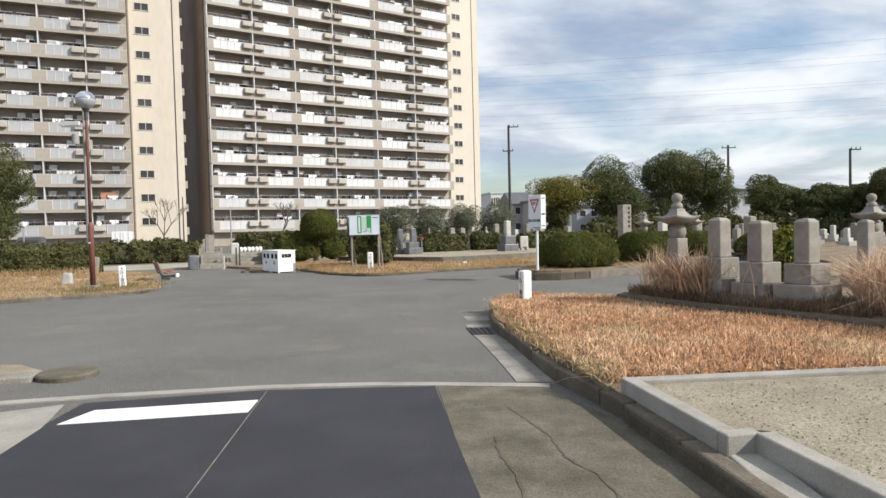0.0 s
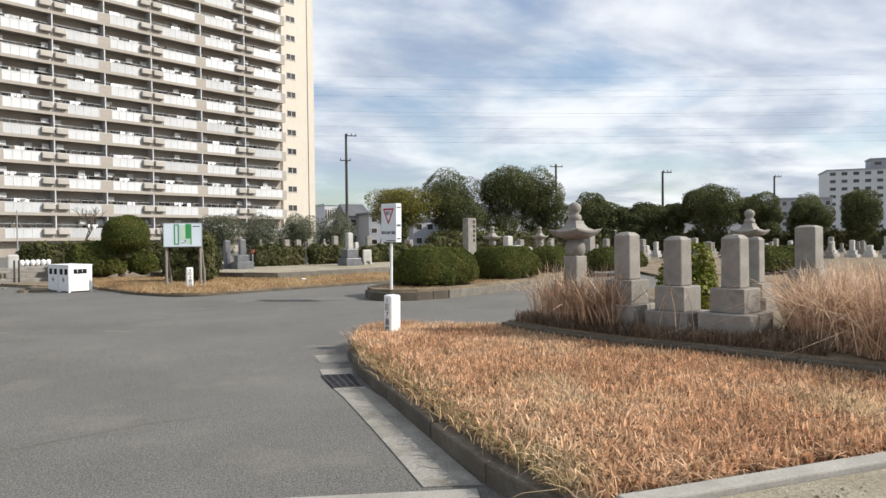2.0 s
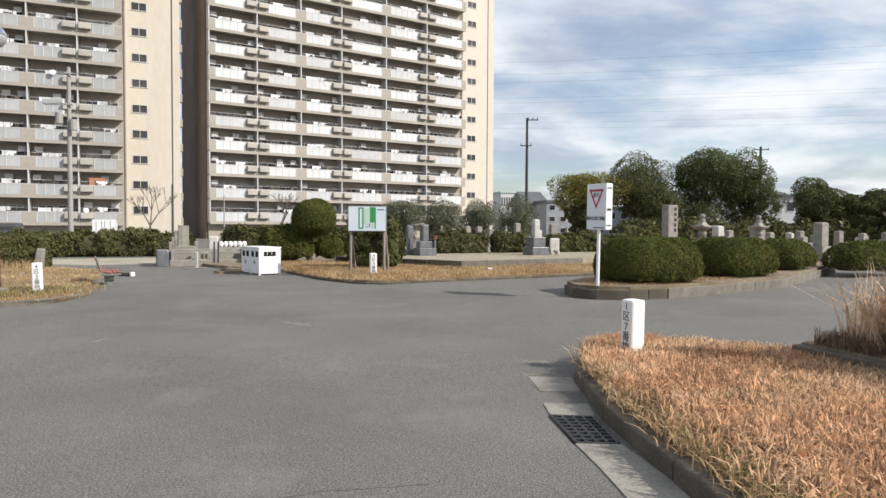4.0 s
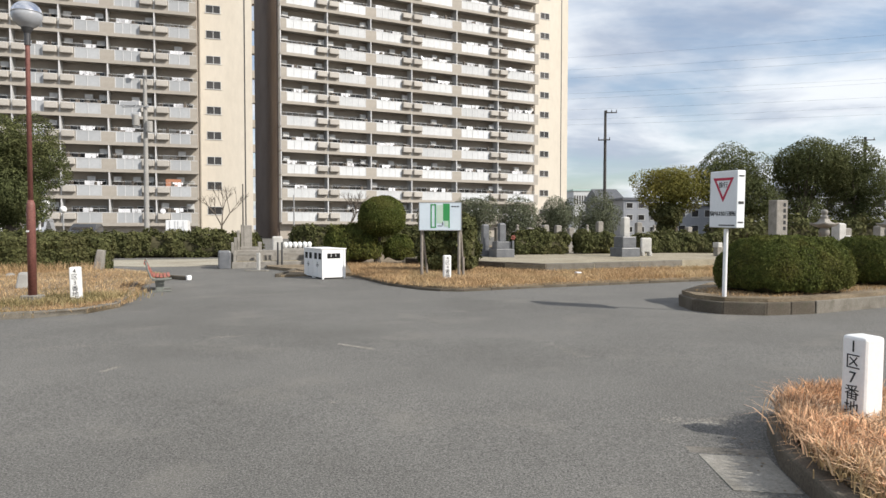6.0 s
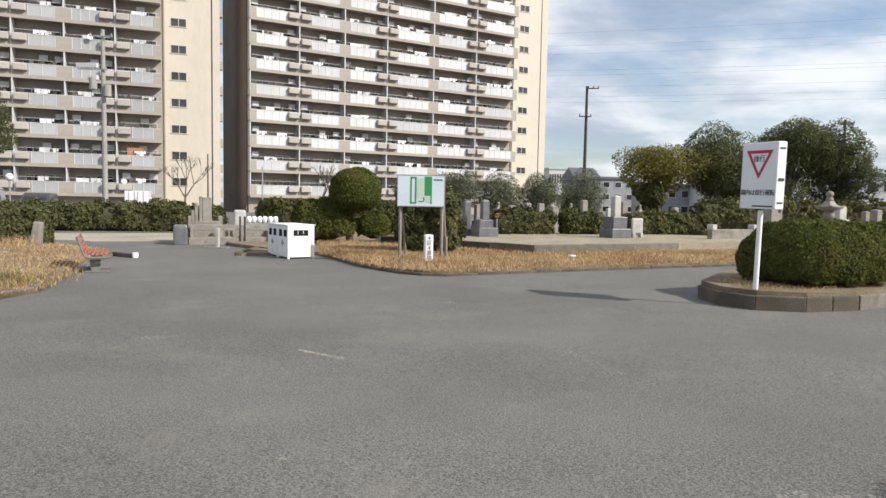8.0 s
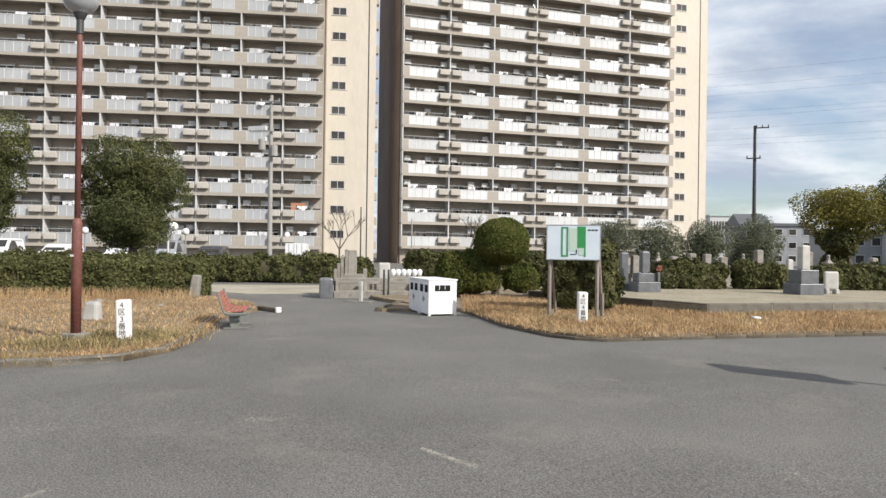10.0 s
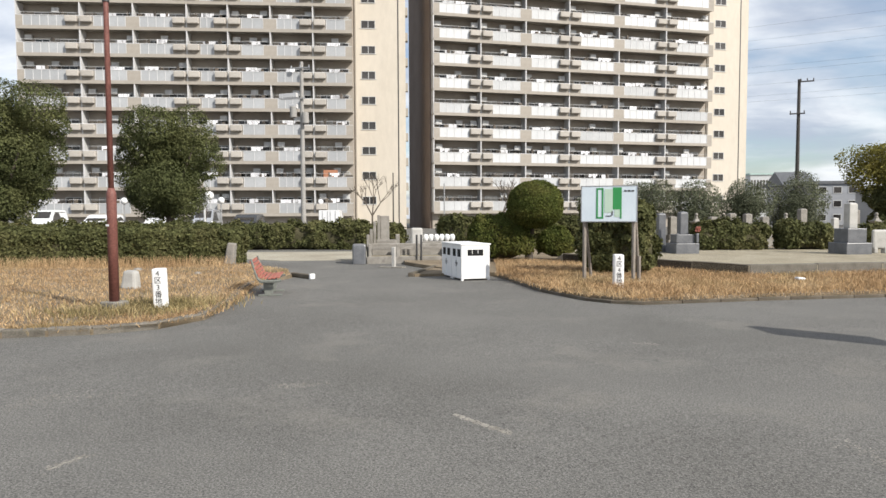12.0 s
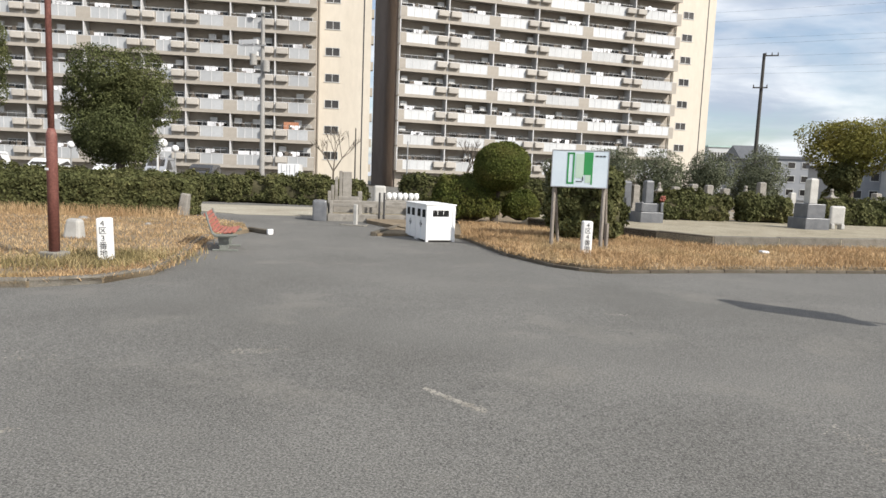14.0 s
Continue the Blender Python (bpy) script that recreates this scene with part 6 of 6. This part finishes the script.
# ---- cars in the car park ----
def car(m, mat, kind, label):
    o = thing("car", m, label, "car", "parked cars")
    L, H, W = (3.4, 1.85, 1.48) if kind == "van" else (4.2, 1.5, 1.68)
    hood = 0.75 if kind == "van" else 1.1
    prof = [(0, 0.35), (0.05, 0.8), (hood * 0.8, 0.98), (hood + 0.55, H - 0.06), (hood + 0.9, H), (L - 0.35, H - 0.02), (L - 0.08, 0.98), (L, 0.8), (L, 0.35)]
    bm = bmesh.new()
    a, b = [bm.verts.new((x, -W / 2 + max(0, z - 0.9) * 0.13, z)) for x, z in prof], [bm.verts.new((x, W / 2 - max(0, z - 0.9) * 0.13, z)) for x, z in prof]
    n = len(prof)
    for i in range(n):
        bm.faces.new((a[i], a[(i + 1) % n], b[(i + 1) % n], b[i]))
    bm.faces.new(a[::-1])
    bm.faces.new(b)
    bmesh.ops.recalc_face_normals(bm, faces=bm.faces[:])
    bmesh.ops.bevel(bm, geom=bm.edges[:], offset=0.045, segments=2, affect="EDGES")
    part("body", bm, mat, o)
    for s in (-1, 1):
        bm = bmesh.new()
        y = s * (W / 2 - 0.02)
        vs = [bm.verts.new((x, y - s * max(0, z - 0.9) * 0.11 + s * 0.005, z)) for x, z in ((hood + 0.25, 1.02), (hood + 0.62, H - 0.16), (L - 0.5, H - 0.16), (L - 0.3, 1.02))]
        bm.faces.new(vs)
        part("side_window", bm, "glass_dark", o)
        for x in (0.75, L - 0.75):
            bm = bmesh.new()
            tube(bm, (x, s * (W / 2 - 0.2), 0.3), (x, s * W / 2, 0.3), 0.3, n=18)
            part("wheel", bm, "tyre", o)
    for x0, z0_, x1, z1_ in ((hood * 0.8 + 0.1, 1.04, hood + 0.5, H - 0.14), (L - 0.13, 1.04, L - 0.3, H - 0.14)):
        bm = bmesh.new()
        sx = -0.03 if x0 < L / 2 else 0.05
        bm.faces.new([bm.verts.new((x + sx, y, z + 0.012)) for x, y, z in ((x0, -W / 2 + 0.15, z0_), (x1, -W / 2 + 0.2, z1_), (x1, W / 2 - 0.2, z1_), (x0, W / 2 - 0.15, z0_))])
        part("windscreen", bm, "glass_dark", o)
    return o


for x, y, mt, kd in ((-37.2, 45.6, "car_white", "van"), (-34.2, 47.0, "car_silver", "van"), (-31.6, 48.3, "car_dark", "car"), (-41.0, 43.6, "car_white", "car"), (-44.5, 42.2, "car_white", "van"), (-47.8, 40.8, "car_silver", "car")):
    car(pose(x, y, 0, 0, 0, 115), mt, kd, {"car_white": "white parked car behind the hedge", "car_silver": "silver parked car behind the hedge", "car_dark": "dark parked car behind the hedge"}[mt])
o = thing("box_truck", pose(-23.5, 48.3, 0, 0, 0, 114) @ Matrix.Scale(0.8, 4), "small white box truck parked behind the hedge", "truck")
part("cargo_box", boxes(((0, 0, 0.6), (2.6, 1.7, 2.15)), bevel=0.03), "car_white", o)
part("cab", boxes(((2.65, 0.1, 0.4), (3.9, 1.6, 1.75)), bevel=0.12), "car_white", o)
for y in (0.3, 0.72, 0.95, 1.37):
    part("door_bar", boxes(((-0.03, y, 0.65), (-0.002, y + 0.03, 2.1))), "steel", o)
for x in (0.6, 3.2):
    bm = bmesh.new()
    tube(bm, (x, 0.1, 0.32), (x, 1.6, 0.32), 0.32, n=18)
    part("wheel", bm, "tyre", o)


# ---- globe lamps of the car park ----
for x, y in ((-30.2, 36.9), (-24.95, 38.5)):
    o = thing("globe_lamp", (x, y, 0), "white globe lamp on a slim grey post by the car park", "lamp", "car park lamps")
    part("post", tube(bmesh.new(), (0, 0, -0.1), (0, 0, 2.05), 0.045, 0.035, 10), "steel", o)
    bm = bmesh.new()
    lathe(bm, [(0.05, 2.02), (0.15, 2.08), (0.18, 2.2), (0.15, 2.32), (0.05, 2.38), (0.0001, 2.385)], 18)
    part("globe", bm, "white", o, "white globe", smooth=True)


# ---- poles and wires ----
def utility_pole(base, h, r, mat, label, arms, gear=False):
    o = thing("utility_pole", base, label, "utility pole")
    bm = bmesh.new()
    tube(bm, (0, 0, -0.3), (0, 0, h), r, r * 0.65, 14)
    part("pole", bm, mat, o)
    for z, ln, off, ang in arms:
        d = Vector((math.cos(radians(ang)), math.sin(radians(ang)), 0))
        bm = bmesh.new()
        tube(bm, d * (off - ln / 2) + Vector((0, -r, z)), d * (off + ln / 2) + Vector((0, -r, z)), 0.05, n=6)
        for k in (-0.45, 0, 0.45):
            tube(bm, d * (off + ln * k) + Vector((0, -r, z)), d * (off + ln * k) + Vector((0, -r, z + 0.22)), 0.045, 0.03, 8)
        part("crossarm", bm, "steel" if gear else mat, o)
    if gear:
        for dx, z in ((-0.62, 8.9), (0.45, 8.4)):
            bm = bmesh.new()
            tube(bm, (dx, -0.25, z), (dx, -0.25, z + 0.8), 0.26, n=14)
            part("transformer", bm, "pole_concrete", o)
        part("switch_box", boxes(((-1.9, -0.3, 10.4), (-0.3, 0.1, 10.75)), ((-1.0, -0.3, 9.55), (-0.3, 0.0, 9.9)), bevel=0.03), "rail_post", o)
    return o


utility_pole((-29.6, 53.2, 0), 13.1, 0.2, "pole_concrete", "grey concrete utility pole with transformers", ((12.6, 1.6, 0, 10), (10.3, 2.0, -0.6, 10)), True)
utility_pole((5.43, 65.0, 0), 11.2, 0.16, "pole_dark", "dark slender utility pole", ((8.7, 1.0, -0.1, 0), (11.0, 0.9, 0.5, 0)))
utility_pole((29.6, 73.2, 0), 9.6, 0.17, "pole_dark", "dark utility pole behind the park trees", ((9.3, 1.5, 0, 0),))
utility_pole((33.3, 57.0, 0), 7.2, 0.14, "pole_dark", "dark utility pole behind the park trees", ((7.1, 0.8, 0.4, 0),))
utility_pole((53.9, 68.0, 0), 8.0, 0.14, "pole_dark", "dark utility pole behind the park trees", ((7.9, 0.8, 0.4, 0),))
utility_pole((-20.8, 51.0, 0), 4.3, 0.06, "pole_dark", "thin dark lamp pole by the car park", ())
utility_pole((-17.8, 53.0, 0), 3.6, 0.06, "steel", "thin steel lamp pole by the car park", ())
utility_pole((13.6, 80.0, 0), 5.9, 0.09, "steel", "thin grey pole beside the far house", ())
o = thing("garden_lamp", pose(-30.3, 43.2, 0), "white ball lamp on a white post behind the hedge", "street lamp")
bm = bmesh.new()
tube(bm, (0, 0, -0.1), (0, 0, 2.5), 0.06, n=10)
tube(bm, (0, 0, 2.45), (0.35, 0, 2.6), 0.04, n=8)
part("post", bm, "rail_post", o)
bm = bmesh.new()
bmesh.ops.create_uvsphere(bm, u_segments=16, v_segments=10, radius=0.28, matrix=Matrix.Translation((0.4, 0, 2.65)))
part("globe", bm, "white", o, smooth=True)
for i, (z, y0) in enumerate(((44, 175), (41, 173), (38, 176), (35.5, 172), (33.5, 174), (31, 177), (29.5, 173), (47, 176))):
    cu = bpy.data.curves.new("power_line", "CURVE")
    cu.dimensions, cu.bevel_depth, cu.bevel_resolution = "3D", 0.014, 1
    s = cu.splines.new("POLY")
    s.points.add(24)
    for k in range(25):
        f = k / 24
        s.points[k].co = (-60 + 330 * f, y0 + 20 - 60 * f, z - 3.2 * 4 * f * (1 - f) + 2.0 * (i % 2) * f, 1)
    cu.materials.append(M["wire"])
    tagged(new("power_line", cu), "thin black high-voltage line across the sky", "power line")


# ---- houses and blocks far off ----
def far_house(m, lx, ly, h, mat, roof, label, rows=2, cols=4, pitched=False):
    o = thing("house", m, label, "house")
    part("wall", boxes(((0, 0, -1.5), (lx, ly, h))), mat, o)
    bm = bmesh.new()
    if pitched:
        a = [bm.verts.new(v) for v in ((-0.4, -0.4, h), (lx + 0.4, -0.4, h), (lx + 0.4, ly + 0.4, h), (-0.4, ly + 0.4, h), (-0.2, ly / 2, h + ly * 0.28), (lx + 0.2, ly / 2, h + ly * 0.28))]
        for f in ((0, 1, 5, 4), (2, 3, 4, 5), (0, 4, 3), (1, 2, 5), (3, 2, 1, 0)):
            bm.faces.new([a[i] for i in f])
    else:
        box(bm, (-0.2, -0.2, h), (lx + 0.2, ly + 0.2, h + 0.35))
    part("roof", bm, roof, o)
    st = h / rows
    pane = mesh_of(boxes(((0, -0.055, 0), (lx / cols * 0.5, 0.02, st * 0.42))), "pane", "glass_dark")
    fr = mesh_of(boxes(((-0.06, -0.05, -0.08), (lx / cols * 0.5 + 0.06, 0.03, st * 0.42 + 0.07))), "window_frame", "frame_alu")
    for i in range(rows):
        for j in range(cols):
            w = part("window", fr, None, o, at=(lx / cols * (j + 0.25), 0, st * (i + 0.35)))
            part("pane", pane, None, w)
    return o


far_house(pose(11.1, 99.6, 0, 0, 0, 14), 5.0, 7, 4.9, "house_grey", "roof_dark", "grey flat-roofed house behind the trees", 3, 3)
far_house(pose(8.4, 104, 0, 0, 0, 14), 3.4, 7, 4.9, "house_grey", "roof_dark", "grey low house behind the olive trees", 2, 2, True)
far_house(pose(21.5, 84, 0, 0, 0, 8), 8, 7, 4.0, "house_white", "roof_dark", "pale low house with a dark pitched roof", 2, 4, True)
far_house(pose(16.0, 89.7, 0, 0, 0, 14), 4.9, 6, 3.7, "house_grey", "roof_dark", "grey low house with wide windows", 2, 3)
far_house(pose(30, 88, 0, 0, 0, 0), 14, 8, 5.2, "house_white", "roof_dark", "white two-storey building behind the trees", 2, 8)
far_house(pose(50, 85, 0, 0, 0, -6), 16, 8, 4.5, "house_grey", "roof_dark", "grey low building behind the trees", 2, 8)
far_house(pose(7.0, 156.5, 0, 0, 0, 14), 4.6, 16, 9.2, "house_white", "roof_green", "large hall with a pale green roof", 2, 8)
far_house(pose(115.4, 141.7, 0, 0, 0, -24), 11.5, 12, 9.8, "house_grey", "house_grey", "grey mid-rise block beyond the cemetery", 4, 6)
far_house(pose(142.4, 156.5, 0, 0, 0, -34), 44, 14, 18.4, "house_white", "house_grey", "pale mid-rise apartment block beyond the cemetery", 9, 16)
far_house(pose(151.5, 151.5, 18.7, 0, 0, -34), 7, 6, 2.4, "house_grey", "house_grey", "roof house on the mid-rise block", 1, 2)
far_house(pose(-78, 75, 0, 0, 0, 30), 22, 12, 12.0, "house_white", "roof_dark", "pale low block beyond the tower", 4, 8, True)

# ---- lay the far half of the crossing out on its rise ----
NEAR = {"ground", "road", "road_crack", "road_patch", "worn_road_edge", "joint_line", "stop_line", "concrete_edging", "gutter", "gutter_corner", "gutter_end", "gutter_lip", "left_paving", "drain_grate", "drain_pit",
        "paving_crack", "grass_bed", "kerb_soil", "kerb_corner", "dry_grass", "dry_grass_edge", "grave_plot", "plot_kerb", "raised_bed", "gravel_bed", "gravel_stones", "kerb_left", "round_slab", "verge_left",
        "gutter_rubble", "corner_tufts", "corner_grass", "tall_grass", "undergrowth", "pampas_grass", "rough_grass", "apartment_building"}
STREET = {"road_patch", "worn_road_edge", "joint_line", "stop_line", "concrete_edging", "gutter", "gutter_corner", "gutter_end", "gutter_lip", "left_paving", "drain_grate", "drain_pit", "paving_crack",
          "grass_bed", "kerb_corner", "dry_grass", "dry_grass_edge", "gutter_rubble", "corner_tufts", "corner_grass"}
STREET_SIDE = Matrix.Translation((1.2, 2.0, 0)) @ Matrix.Diagonal((1.04, 1.04, 1.0, 1)) @ Matrix.Translation((-1.2, -2.0, 0))
ON_LAWN = {"lawn_weeds", "lawn_bed", "lawn_kerb", "lawn_grass", "lawn_tall_grass"}
ON_SIGN_ISLE = {"sign_isle_bed", "sign_isle_kerb", "sign_isle_kerb_long", "sign_isle_grass", "warning_sign", "clipped_bush"}
for ob in list(scene.objects):
    kind_of = ob.name.split(".")[0]
    x, y, _ = ob.location
    if kind_of in STREET and not ob.parent:
        ob.matrix_basis = STREET_SIDE @ ob.matrix_basis
    if ob.parent or ob.type in {"CAMERA", "LIGHT"} or kind_of in NEAR or (x > 0 and 5 < y < 14):
        continue
    if kind_of == "street_lamp":
        way = LAMP_SPOT
    elif kind_of in ON_LAWN or (kind_of in {"marker_post", "boundary_stone"} and x < -7 and y < 20):
        way = LAWN_SIDE
    else:
        way = SIGN_SIDE if kind_of in ON_SIGN_ISLE else FAR_SIDE
    ob.matrix_basis = way @ ob.matrix_basis
